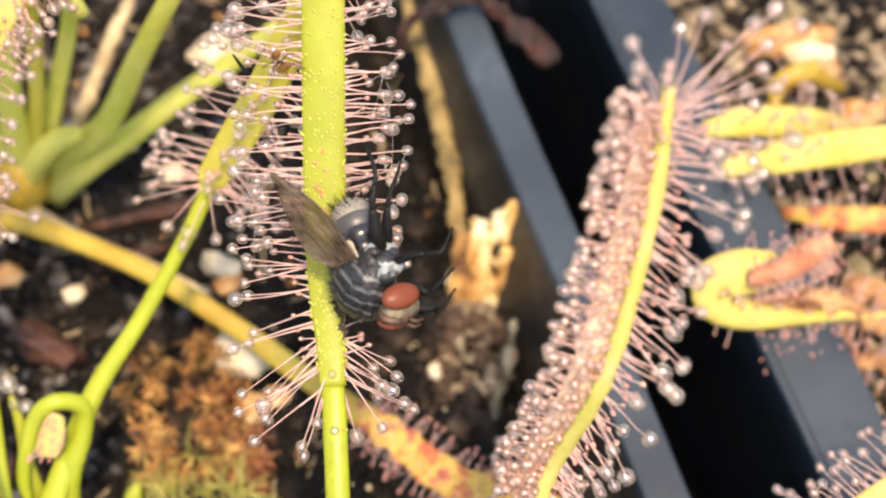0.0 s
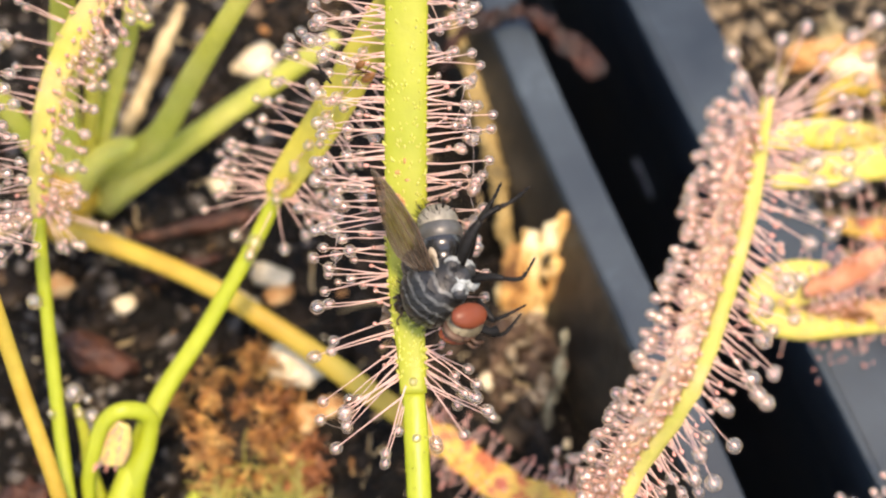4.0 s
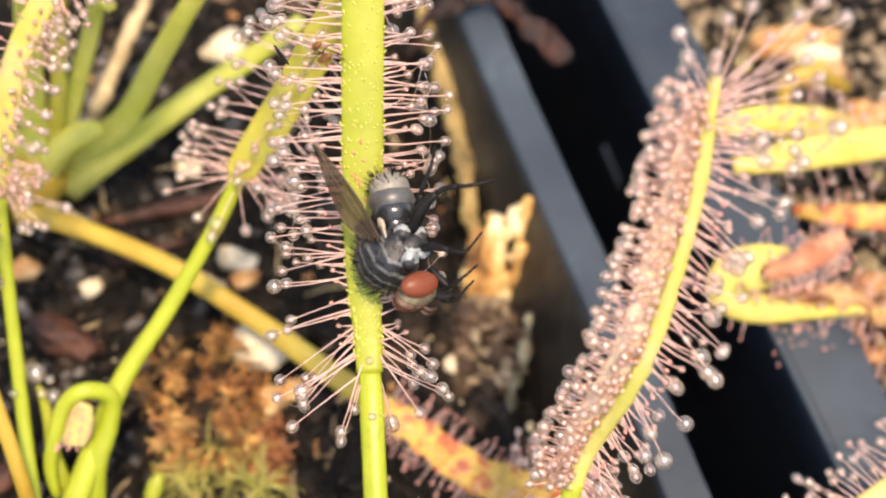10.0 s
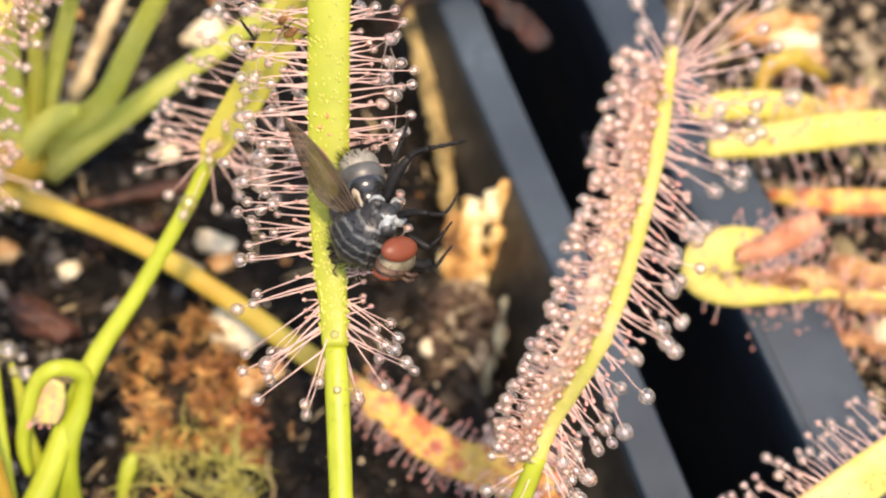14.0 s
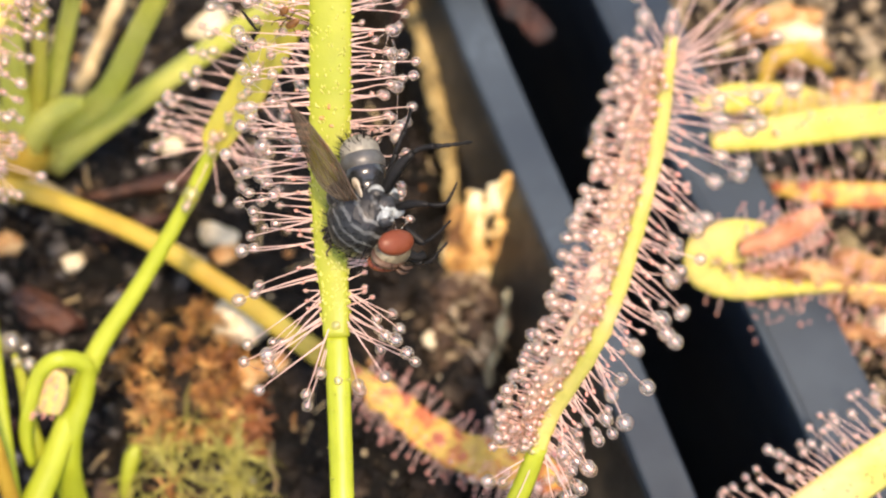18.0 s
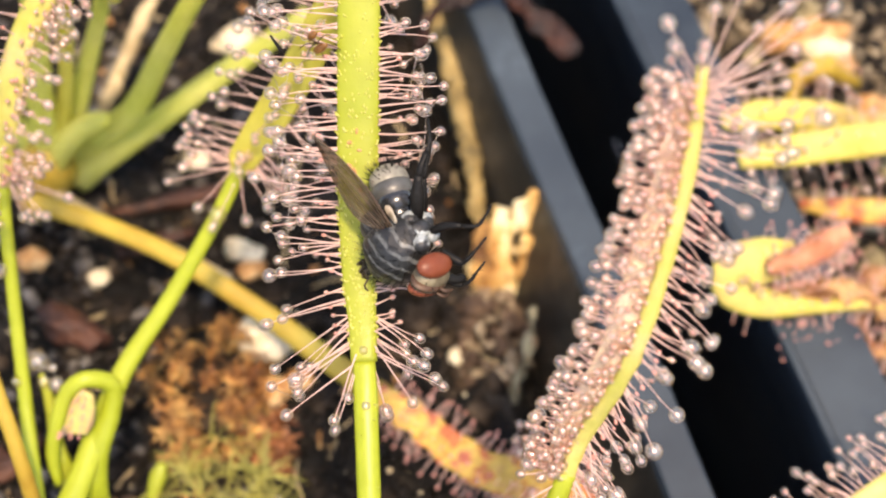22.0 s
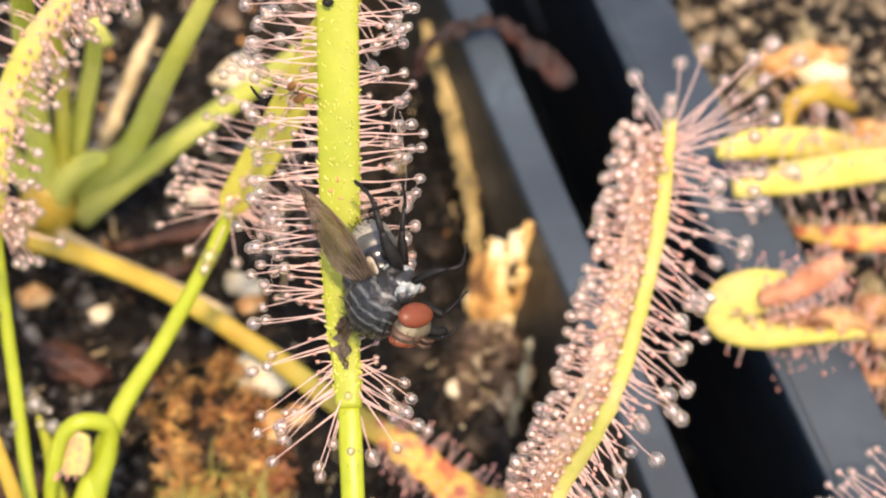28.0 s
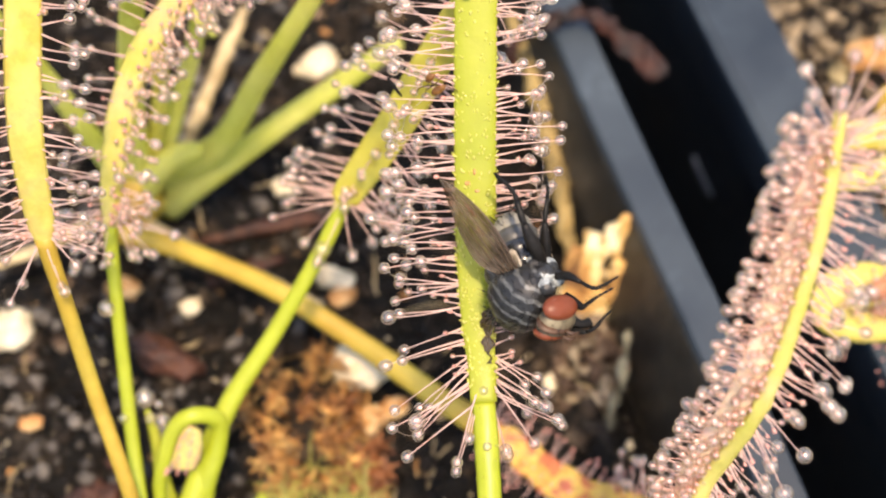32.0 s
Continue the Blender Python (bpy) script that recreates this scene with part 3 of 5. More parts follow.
def right_leaf():
    leaf = leaf_thing("arching sundew leaf seen edge-on, crowded with pink dewy tentacles", (3.6, -36, 0))
    stalk = spline([(3.6, -36, -0.5), (4.2, -32.5, 13), (5.3, -29.8, 23.5), (6.4, -27.9, 27.0), (7.0, -26.8, 28.7)], 20)
    bm = bmesh.new()
    sweep(bm, stalk, along([0.7, 0.6, 0.55, 0.5], 20), along([0.5, 0.45, 0.4, 0.4], 20), UP, 10)
    part("petiole", bm, GREEN, leaf)
    blade = spline([(6.8, -27.2, 28.1), (7.7, -25.6, 30.3), (9.8, -23.9, 35.9), (11.2, -20.8, 40.6), (12.0, -18.0, 44.5), (12.3, -15.3, 48.4)], 44)
    width = [w * (1 + 0.3 * noise.noise(V(i * 0.7, 4, 2))) for i, w in enumerate(along([0.46, 0.43, 0.41, 0.4, 0.38, 0.38, 0.28], 44))]
    bm = bmesh.new()
    sweep(bm, blade, width, along([0.35, 0.36, 0.36, 0.36, 0.32, 0.2], 44), UP, 14, flat=0.75)
    part("lamina", bm, BRIGHT, leaf, "narrow yellow blade")
    fr = frames(blade, UP)
    flank = [p - s * (0.95 * w) - m * w * 0.55 for p, (t, s, m), w in zip(blade, fr, along([0.5, 0.8, 0.9, 0.9, 0.8, 0.5], 44))]
    spread = along([0.45, 0.75, 0.85, 0.85, 0.75, 0.4], 44)
    bm = bmesh.new()
    sweep(bm, flank[1:43], spread[1:43], along([0.28, 0.32, 0.32, 0.3, 0.22], 41), UP, 12)
    part("flank", bm, ROSY, leaf, "rosy flank under the crowded tentacles")
    fan(leaf, flank, spread, UP, [(-1, 0, 1.15, 0.0, 0.3), (-1, 25, 1.1, 0.05, 0.3), (-0.9, -25, 1.2, 0.0, 0.3), (-0.6, 50, 1.0, 0.05, 0.29), (-0.2, 68, 0.9, 0.1, 0.27)], 0.58, 0.03, 0.985)
    fan(leaf, flank, spread, UP, [(-0.1, 85, 0.6, 0.0, 0.26), (0.2, 85, 0.6, 0.0, 0.25), (0.5, 88, 0.5, 0.0, 0.2)], 0.6, 0.03, 0.97)
    right = [(0.95, 0, 3.3, -0.7, 0.39), (0.95, -25, 2.9, -0.8, 0.37), (0.9, 22, 2.2, -0.6, 0.35)]
    fan(leaf, blade, width, UP, right, 1.5, 0.02, 0.45, 0.3)
    fan(leaf, blade, width, UP, [(a, b, 1.1 * c, d + 0.2, e) for a, b, c, d, e in right], 1.5, 0.45, 0.75, 0.3)
    fan(leaf, blade, width, UP, [(a, b, 1.4 * c, d + 0.5, e) for a, b, c, d, e in right], 1.4, 0.75, 0.98, 0.35)
    fan(leaf, blade, width, UP, [(0.8, 40, 0.9, -0.2, 0), (0.95, -5, 1.6, -0.3, 0.2)], 0.6, 0.03, 0.98)
    t, s, m = fr[42]
    for angle, length, count in ((-34, 2.6, 3), (-4, 3.0, 2), (12, 4.4, 2), (36, 4.0, 1), (42, 6.6, 5), (60, 4.6, 2), (76, 4.8, 2)):
        for k in range(count):
            a = radians(angle + rng.gauss(0, 3.5))
            tentacle(leaf, blade[41 + k % 3] + s * (0.25 * math.sin(a)), t * math.cos(a) + s * math.sin(a) + m * rng.gauss(0.05, 0.12), length * rng.uniform(0.75, 1.1), 0.34 * rng.uniform(0.85, 1.15))
    crown_fan(leaf, blade[1], fr[1][0], fr[1][1], fr[1][2], 7, 2.6, 0.32, 80, back=True)
    return leaf


def second_leaf():
    leaf = leaf_thing("slender bright green sundew leaf leaning behind the fly's leaf", (-25.8, -27.5, 0))
    stalk = spline([(-25.8, -27.5, -0.5), (-24.7, -24.1, 7.6), (-23.0, -20.5, 10.2), (-20.4, -14.3, 13.3), (-17.3, -10.3, 16.0), (-14.0, -6.1, 19.7), (-12.4, -4.0, 22.3)], 36)
    bm = bmesh.new()
    sweep(bm, stalk, along([1.1, 1.0, 0.76, 0.58, 0.5, 0.52], 36), along([0.9, 0.7, 0.6, 0.48, 0.42, 0.4], 36), UP, 12)
    part("petiole", bm, GREEN, leaf)
    blade = spline([(-12.5, -4.1, 22.2), (-12.0, -3.6, 22.9), (-8.8, -2.1, 28.3), (-5.9, -0.5, 33.8), (-2.6, 1.5, 39.5)], 36)
    width = along([0.55, 0.95, 1.15, 1.15, 1.1, 0.6], 36)
    bm = bmesh.new()
    sweep(bm, blade, width, along([0.38, 0.3, 0.26, 0.25, 0.2], 36), UP, 16, flat=0.65)
    part("lamina", bm, YELLOW, leaf, "yellow blade")
    fan(leaf, blade, width, UP, [(-1, 0, 3.0, -0.25, 0.33), (-1, 28, 2.6, -0.15, 0.32), 
                                 (1, 0, 2.7, -0.2, 0.32), (1, 28, 2.3, -0.1, 0.3), (0, 80, 1.0, 0.1, 0.3)], 1.0, 0.03, 0.98)
    fr = frames(blade, UP)
    crown_fan(leaf, blade[1], fr[1][0], fr[1][1], fr[1][2], 6, 3.6, 0.33, 75, back=True)
    d = under(new("dew_drop", DROPS[2]), leaf)
    d.location, d.scale = V(-13.9, -6.3, 20.1) * S - leaf.location, (0.55, 0.55, 0.5)
    return leaf


def left_leaf():
    leaf = leaf_thing("thin green sundew leaf with a curved dewy pink tip", (-24.6, -27.5, 0))
    stalk = spline([(-24.6, -27.5, -0.5), (-25.2, -22.4, 9.7), (-26.2, -14.7, 15.2), (-26.4, -8.5, 22.1), (-26.3, -6.6, 24.4)], 28)
    bm = bmesh.new()
    sweep(bm, stalk, along([0.6, 0.5, 0.44, 0.42, 0.42], 28), along([0.5, 0.44, 0.4, 0.38, 0.36], 28), UP, 10)
    part("petiole", bm, GREEN, leaf)
    blade = spline([(-26.3, -6.8, 24.2), (-26.1, -5.4, 25.9), (-25.2, -2.4, 29.3), (-23.6, 0.4, 32.0), (-21.2, 2.4, 34.3), (-18.6, 3.4, 36.2), (-15.6, 3.2, 37.2)], 40)
    width = along([0.45, 0.7, 0.85, 0.85, 0.8, 0.7, 0.35], 40)
    bm = bmesh.new()
    sweep(bm, blade, width, along([0.36, 0.34, 0.32, 0.3, 0.22], 40), UP, 10)
    part("lamina", bm, PALE_BLADE, leaf, "curved pale yellow blade")
    fan(leaf, blade, width, UP, [(1, 0, 1.6, -0.1, 0.31), (0.8, 30, 1.6, 0.0, 0.31), (0.6, 55, 1.5, 0.0, 0.3), (1, -25, 1.8, -0.2, 0.3),
                                 (0.8, 45, 0.9, 0.0, 0.2), (0.45, 65, 0.7, 0.0, 0.18), (0.1, 75, 0.6, 0.0, 0.15)], 0.85, 0.02, 0.99)
    fan(leaf, blade, width, UP, [(-1, 0, 2.5, -0.15, 0.32), (-1, 28, 2.0, -0.1, 0.3), (-0.5, 65, 1.0, 0.0, 0)], 1.3, 0.02, 0.99)
    fr = frames(blade, UP)
    for k in (1, 3):
        crown_fan(leaf, blade[k], fr[k][0], fr[k][1], fr[k][2], 9, 3.0, 0.3, 70, back=True)
    for p, r in (((-26.9, -10.6, 20.6), 0.5), ((-26.4, -15.6, 15.2), 0.3)):
        d = under(new("dew_drop", DROPS[2]), leaf)
        d.location, d.scale = Vector(p) * S - leaf.location, (r, r, r)
    return leaf


def outer_leaf():
    leaf = leaf_thing("yellowing sundew leaf with a broad upright blade", (-24.8, -27, 0))
    stalk = spline([(-24.8, -27, -0.5), (-25.1, -21.7, 14.6), (-26.8, -16.6, 21.0), (-27.7, -13.2, 27.5), (-28.1, -11.6, 31.2)], 24)
    bm = bmesh.new()
    sweep(bm, stalk, along([0.6, 0.5, 0.5, 0.5, 0.55], 24), along([0.5, 0.45, 0.4, 0.36], 24), UP, 10)
    part("petiole", bm, AGED, leaf)
    blade = spline([(-28.1, -11.7, 31.0), (-28.1, -11.0, 32.4), (-28.0, -8.9, 36.8), (-27.6, -5.6, 40.9), (-27.1, -1.6, 44.2), (-26, 3, 47)], 30)
    width = along([0.5, 0.85, 1.0, 1.05, 1.0, 0.5], 30)
    bm = bmesh.new()
    sweep(bm, blade, width, along([0.34, 0.32, 0.3, 0.2], 30), UP, 10)
    part("lamina", bm, OLD, leaf, "yellow blade")
    fan(leaf, blade, width, UP, [(-0.6, 40, 0.9, 0.1, 0.2), (0.8, 40, 0.9, 0, 0.22)], 1.5, 0.02, 0.98)
    fan(leaf, blade, width, UP, [(-1, 0, 2.4, -0.1, 0.3), (-1, 25, 2.2, -0.1, 0.28), (1, 0, 2.2, -0.1, 0.3), (1, 25, 2.0, 0, 0.28)], 0.9, 0.02, 0.98)
    fr = frames(blade, UP)
    crown_fan(leaf, blade[1], fr[1][0], fr[1][1], fr[1][2], 9, 3.2, 0.3, 75, back=True)
    return leaf


def low_leaf():
    """The old leaf that lies across the soil from the rosette."""
    leaf = leaf_thing("old yellow sundew leaf lying over the soil with a reddened end", (-30.9, 4.6, 0))
    stalk = spline([(-30.9, 4.6, 2.0), (-30.4, 3.3, 5.6), (-25.7, 1.3, 6.6), (-19.4, -1.6, 6.6), (-13.2, -5.3, 5.6), (-8.8, -8.4, 5.0), (-5.6, -10.5, 4.4), (-3.8, -11.6, 4.0)], 40)
    bm = bmesh.new()
    sweep(bm, stalk, along([0.8, 0.75, 0.7, 0.72, 0.8, 0.85, 0.95], 40), along([0.5, 0.45, 0.42, 0.4, 0.35], 40), UP, 10)
    part("petiole", bm, AGED, leaf)
    blade = spline([(-4.4, -11.2, 4.15), (-1.7, -13.0, 3.6), (2.1, -16.4, 4.7), (5.4, -18.3, 6.0), (8.3, -19.6, 7.4), (10, -20.6, 8.2)], 40)
    width = [w * (1 + 0.22 * noise.noise(V(i * 0.45, 2, 5))) for i, w in enumerate(along([0.9, 1.15, 1.35, 1.45, 1.2, 0.5], 40))]
    bm = bmesh.new()
    sweep(bm, blade, width, along([0.36, 0.4, 0.4, 0.3], 40), UP, 20, cup=0.25)
    for v in bm.verts:
        v.co += V(noise.noise(v.co * 0.9), noise.noise(v.co * 0.9 + V(5, 0, 0)), noise.noise(v.co * 0.9 + V(0, 5, 0))) * 0.4 + V(0, 0, 1) * 0.3 * noise.noise(v.co * 2.6)
    part("lamina", bm, BLUSH, leaf, "withered orange and red blade")
    fan(leaf, blade, width, UP, [(-1, 10, 1.3, 0, 0), (1, 10, 1.3, 0, 0), (-1, -30, 1.3, 0, 0), (1, 40, 1.1, 0.1, 0), (-0.7, 55, 0.8, 0.2, 0), (0.1, 80, 0.7, 0.2, 0), (0.6, 60, 0.8, 0.1, 0.16)], 0.75, 0.04, 0.75, 0.4)
    fan(leaf, blade, width, UP, [(-1, 10, 2.0, 0.1, 0.32), (1, 25, 2.2, -0.2, 0.32), (0, 70, 1.8, 0, 0.33), (-0.6, 45, 2.0, 0.1, 0.33)], 0.8, 0.55, 1.0)
    return leaf


def corner_leaf():
    leaf = leaf_thing("yellow sundew blade with a row of dewy tentacles", (17.5, -33, 0))
    stalk = spline([(17.5, -33, -1), (18.4, -29, 7.5), (20.2, -26.4, 10.9)], 12)
    bm = bmesh.new()
    sweep(bm, stalk, along([0.8, 0.8, 1.0], 12), along([0.5, 0.45, 0.4], 12), UP, 10)
    part("petiole", bm, AGED, leaf)
    blade = spline([(20.0, -26.7, 10.7), (21.4, -26.0, 11.4), (24.8, -23.8, 12.7), (28.0, -21.8, 13.9), (32, -19.2, 15.2), (36, -17, 16.2)], 30)
    width = along([0.9, 1.35, 1.5, 1.5, 1.3, 0.5], 30)
    bm = bmesh.new()
    sweep(bm, blade, width, along([0.36, 0.34, 0.3, 0.2], 30), UP, 12)
    part("lamina", bm, PALE_BLADE, leaf, "pale yellow blade")
    fan(leaf, blade, width, UP, [(-1, -5, 2.9, -0.3, 0.29), (-1, 22, 2.3, -0.3, 0.28), (-0.95, 45, 1.6, -0.3, 0.26)], 0.85, 0.03, 0.98, 0.12)
    fan(leaf, blade, width, UP, [(1, 0, 2.2, -0.2, 0.3)], 0.9, 0.03, 0.98)
    fr = frames(blade, UP)
    bm = bmesh.new()
    for k in range(70):
        i = rng.randrange(1, 29)
        t, s, m = fr[i]
        h = rng.uniform(-0.85, 0.85)
        ball(bm, blade[i] + s * (width[i] * h) + t * rng.uniform(-0.4, 0.4) + m * (0.34 * math.sqrt(1 - h * h)), (0.07, 0.06, 0.04), frame_of(t, m), 4, 6)
    part("papillae", bm, BROWN, leaf, "tiny dark glands on the blade")
    return leaf


main_leaf()
right_leaf()
second_leaf()
left_leaf()
outer_leaf()
low_leaf()
corner_leaf()


def curled_leaf():
    """A young leaf still rolled into a loop beside the second leaf's stalk."""
    leaf = base("young_leaf", (-22.4, -20.5, 0), "young bright green sundew leaf curled into a loop", "sundew leaf", "leaves of the sundew plants")
    path = spline([(-22.6, -21.5, -0.5), (-22.4, -20.4, 7.4), (-21.9, -18.6, 10.9), (-20.9, -16.5, 12.7), (-20.6, -15.4, 14.4), (-21.9, -15.5, 15.5), (-23.1, -16.1, 15.1), (-23.9, -17.4, 13.7), (-24.5, -19.0, 11.6), (-24.3, -20.2, 9.8)], 54)
    bm = bmesh.new()
    sweep(bm, path, along([1.0, 0.95, 0.8, 0.62, 0.55, 0.52, 0.5, 0.45, 0.3], 54), along([0.7, 0.6, 0.5, 0.42, 0.4, 0.35], 54), UP, 12)
    part("petiole", bm, GREEN, leaf)
    inner = spline([(-22.0, -16.1, 15.0), (-22.4, -16.6, 14.3), (-22.7, -17.4, 13.4), (-22.8, -18.0, 12.8)], 16)
    bm = bmesh.new()
    sweep(bm, inner, along([0.6, 1.0, 1.05, 0.7], 16), along([0.2, 0.25, 0.2], 16), UP, 8)
    part("lamina", bm, CREAM, leaf, "rolled cream and pink blade tip")
    fan(leaf, inner, along([0.6, 1.0, 1.05, 0.7], 16), UP, [(0.9, 50, 0.6, 0.6, 0), (0.3, 80, 0.45, 0.9, 0), (-0.3, 80, 0.4, 0.9, 0)], 0.4)
    for p, r in (((-25.2, -14.2, 15.3), 0.62), ((-24.9, -15.2, 14.4), 0.36), ((-24.1, -15.4, 14.5), 0.5), ((-24.3, -14.6, 15.2), 0.3), ((-24.0, -16.3, 13.6), 0.34)):
        d = under(new("dew_drop", DROPS[1]), leaf)
        d.location, d.scale = Vector(p) * S - leaf.location, (r, r, r)
    bm = bmesh.new()
    sweep(bm, spline([(-20.2, -19.6, -0.4), (-19.8, -18.6, 2.2), (-19.3, -17.2, 3.6), (-18.9, -16.5, 4.2)], 10), along([0.25, 0.4, 0.62, 0.3], 10), along([0.25, 0.4, 0.55, 0.25], 10), UP, 10)
    thing("sprout", bm, LIME, "small bright green sprout tip beside the moss", "sprout", at=(-20.2, -19.6, -0.4))
    side = spline([(-23.2, -20.6, 8.0), (-24.4, -18.2, 10.8), (-24.7, -16.2, 12.7), (-25.2, -14.6, 14.3)], 14)
    bm = bmesh.new()
    sweep(bm, side, along([0.5, 0.5, 0.42, 0.2], 14), along([0.35, 0.3, 0.2], 14), UP, 8)
    part("side_leaf", bm, LIME, leaf, "pale green side leaf")


curled_leaf()


def rosette():
    plant = base("sundew_rosette", (-30.5, 8.6, 0), "pale green sundew rosette with a swollen base and upright stalks", "sundew plant")
    bm = bmesh.new()
    ball(bm, (-30.4, 8.2, 2.6), (2.3, 2.2, 3.0), rings=10, sides=14, rough=0.12, freq=2)
    part("base", bm, AGED, plant, "swollen yellow-brown base")
    for mat, path, w in (
        (SPRING, [(-30.2, 8.6, 3), (-29.9, 8.6, 6), (-28.7, 8.8, 14), (-26.4, 7.9, 25), (-23.7, 5.5, 36)], [1.2, 1.15, 1.05, 0.9, 0.7]),
        (YELLOW, [(-29.4, 8.9, 3), (-28.8, 9.0, 6), (-26.9, 8.9, 13), (-24.6, 8.4, 24), (-22, 6.5, 33)], [0.9, 0.75, 0.6, 0.55, 0.5]),
        (SPRING, [(-28.9, 9.4, 3), (-28.0, 9.6, 6), (-25.9, 10.3, 12), (-23.5, 10.4, 19), (-22.4, 9.4, 23.5), (-22.0, 8.4, 25), (-21.2, 7.9, 23.5)], [1.0, 0.85, 0.72, 0.62, 0.6, 0.6, 0.4]),
        (SPRING, [(-28.4, 9.0, 2), (-26.6, 9.2, 5), (-22.8, 8.9, 9.4), (-19.5, 9.3, 16), (-16.3, 8.6, 23), (-12.7, 8.7, 30)], [1.2, 1.1, 0.95, 0.85, 0.72, 0.6]),
        (SPRING, [(-28.2, 8.0, 1.5), (-26.2, 8.2, 3.6), (-22.5, 9.5, 6), (-18.0, 11.2, 9), (-13.6, 12.5, 12), (-9.8, 13.5, 15)], [1.2, 1.05, 0.9, 0.85, 0.78, 0.6]),
        (SPRING, [(-29.5, 8.0, 4), (-27.6, 7.9, 7.4), (-25.6, 7.8, 9.4), (-24.3, 7.6, 10.2)], [1.1, 0.95, 0.8, 0.45]),
        (SPRING, [(-31.0, 8.8, 3), (-32.5, 9.5, 8), (-34.5, 9.5, 18), (-36, 8, 28)], [1.0, 0.85, 0.7, 0.6]),
    ):
        bm = bmesh.new()
        p = spline(path, 24)
        sweep(bm, p, along(w, 24), [0.72 * v for v in along(w, 24)], UP, 12)
        part("stalk", bm, mat, plant)
    for path in ([(-31.5, 6.5, 2.2), (-33.5, 4.5, 4.6), (-36.5, 2.5, 4.8), (-42, 1, 3.6)], [(-30, 6.6, 1.6), (-26, 3.8, 2.4), (-20, 1.2, 2.0), (-16, -0.5, 1.0)]):
        bm = bmesh.new()
        sweep(bm, spline(path, 18), along([0.6, 0.5, 0.45, 0.3], 18), along([0.35, 0.3, 0.2], 18), UP, 8)
        part("old_stalk", bm, STRAW, plant, "dry straw-coloured stalk")


rosette()


def dry_strand():
    bm = bmesh.new()
    p = spline([(-27.4, 13.2, 0.6), (-26.6, 14.6, 2.6), (-25.6, 16.1, 4.0), (-24.3, 17.9, 6.0), (-23.4, 19.4, 7.2), (-22.2, 21.6, 8.4)], 30)
    p = [q + V(0.35 * noise.noise(V(i * 0.4, 1, 1)), 0.3 * noise.noise(V(i * 0.4, 5, 1)), 0) for i, q in enumerate(p)]
    sweep(bm, p, [v * (1 + 0.5 * noise.noise(V(i * 0.6, 0, 9))) for i, v in enumerate(along([0.5, 0.65, 0.55, 0.6, 0.4], 30))], along([0.3, 0.35, 0.3], 30), UP, 8)
    thing("dry_leaf", bm, STRAW, "withered straw-brown dead leaf standing in the soil", "dead leaf", at=(-27.4, 13.2, 0.6))


dry_strand()


# ---- the plant in the other pot ----
def far_leaf(label, path, widths, thick, mat, rows, foot, cup=0.0, name="lamina"):
    leaf = leaf_thing(label, foot)
    p = spline(path, 36)
    w = along(widths, 36)
    bm = bmesh.new()
    sweep(bm, p, w, along(thick, 36), UP, 12, cup=cup)
    if mat is WITHER:
        for v in bm.verts:
            v.co += V(noise.noise(v.co * 1.3), noise.noise(v.co * 1.3 + V(5, 0, 0)), noise.noise(v.co * 1.3 + V(0, 5, 0))) * 0.6
            v.co += V(noise.noise(v.co * 3.1), noise.noise(v.co * 3.1 + V(5, 0, 0)), noise.noise(v.co * 3.1 + V(0, 5, 0))) * 0.35
    part(name, bm, mat, leaf)
    if rows:
        fan(leaf, p, w, UP, rows, 1.5, 0.05, 0.99, 0.6)
    return leaf


FRINGE = [(-1, 10, 1.8, 0, 0.27), (1, 10, 1.8, 0, 0.27), (0, 80, 1.2, 0, 0.26)]
bare = [(-1, 10, 1.1, 0, 0), (1, 15, 1.1, 0, 0), (0, 70, 0.9, 0, 0)]
curl = far_leaf("yellow sundew leaf bent back in a hook over the rim", [(40, -3.8, 2.2), (33.5, -4.4, 4.6), (29.2, -5.0, 6.2), (25.2, -5.8, 7.4), (22.0, -6.1, 8.4), (19.9, -5.5, 9.4), (20.0, -4.6, 10.4), (21.6, -4.1, 10.8), (23.8, -3.8, 10.6)], [0.34, 0.36, 0.38, 0.55, 1.05, 1.55, 1.7, 1.6, 1.2], [0.4, 0.4, 0.5, 0.5], OLD, [(-1, 20, 1.2, 0, 0), (0.2, 60, 0.9, 0, 0.2), (1, 10, 1.0, 0, 0)], (40, -3.8, 1.6))
bm = bmesh.new()
sweep(bm, spline([(21.8, -4.9, 11.2), (24.0, -4.3, 11.5), (26.0, -3.1, 11.5), (27.6, -2.0, 11.2)], 14), along([0.5, 0.95, 1.05, 0.6], 14), along([0.5, 0.7, 0.6, 0.4], 14), UP, 10)
for v in bm.verts:
    v.co += V(noise.noise(v.co * 1.6), noise.noise(v.co * 1.6 + V(3, 0, 0)), noise.noise(v.co * 1.6 + V(0, 3, 0))) * 0.35
part("leaf_tip", bm, PINKFLESH, curl, "fleshy pink rolled leaf tip")
tip_path = spline([(21.8, -4.9, 11.3), (24.0, -4.3, 11.6), (26.0, -3.1, 11.6), (27.6, -2.0, 11.3)], 14)
fan(curl, tip_path, along([0.5, 0.95, 1.05, 0.6], 14), UP, [(-1, 10, 0.8, 0, 0), (1, 10, 0.9, 0, 0), (0.5, 60, 0.7, 0, 0), (-0.5, 60, 0.7, 0, 0.15), (1, -20, 1.0, 0, 0.2)], 0.45)
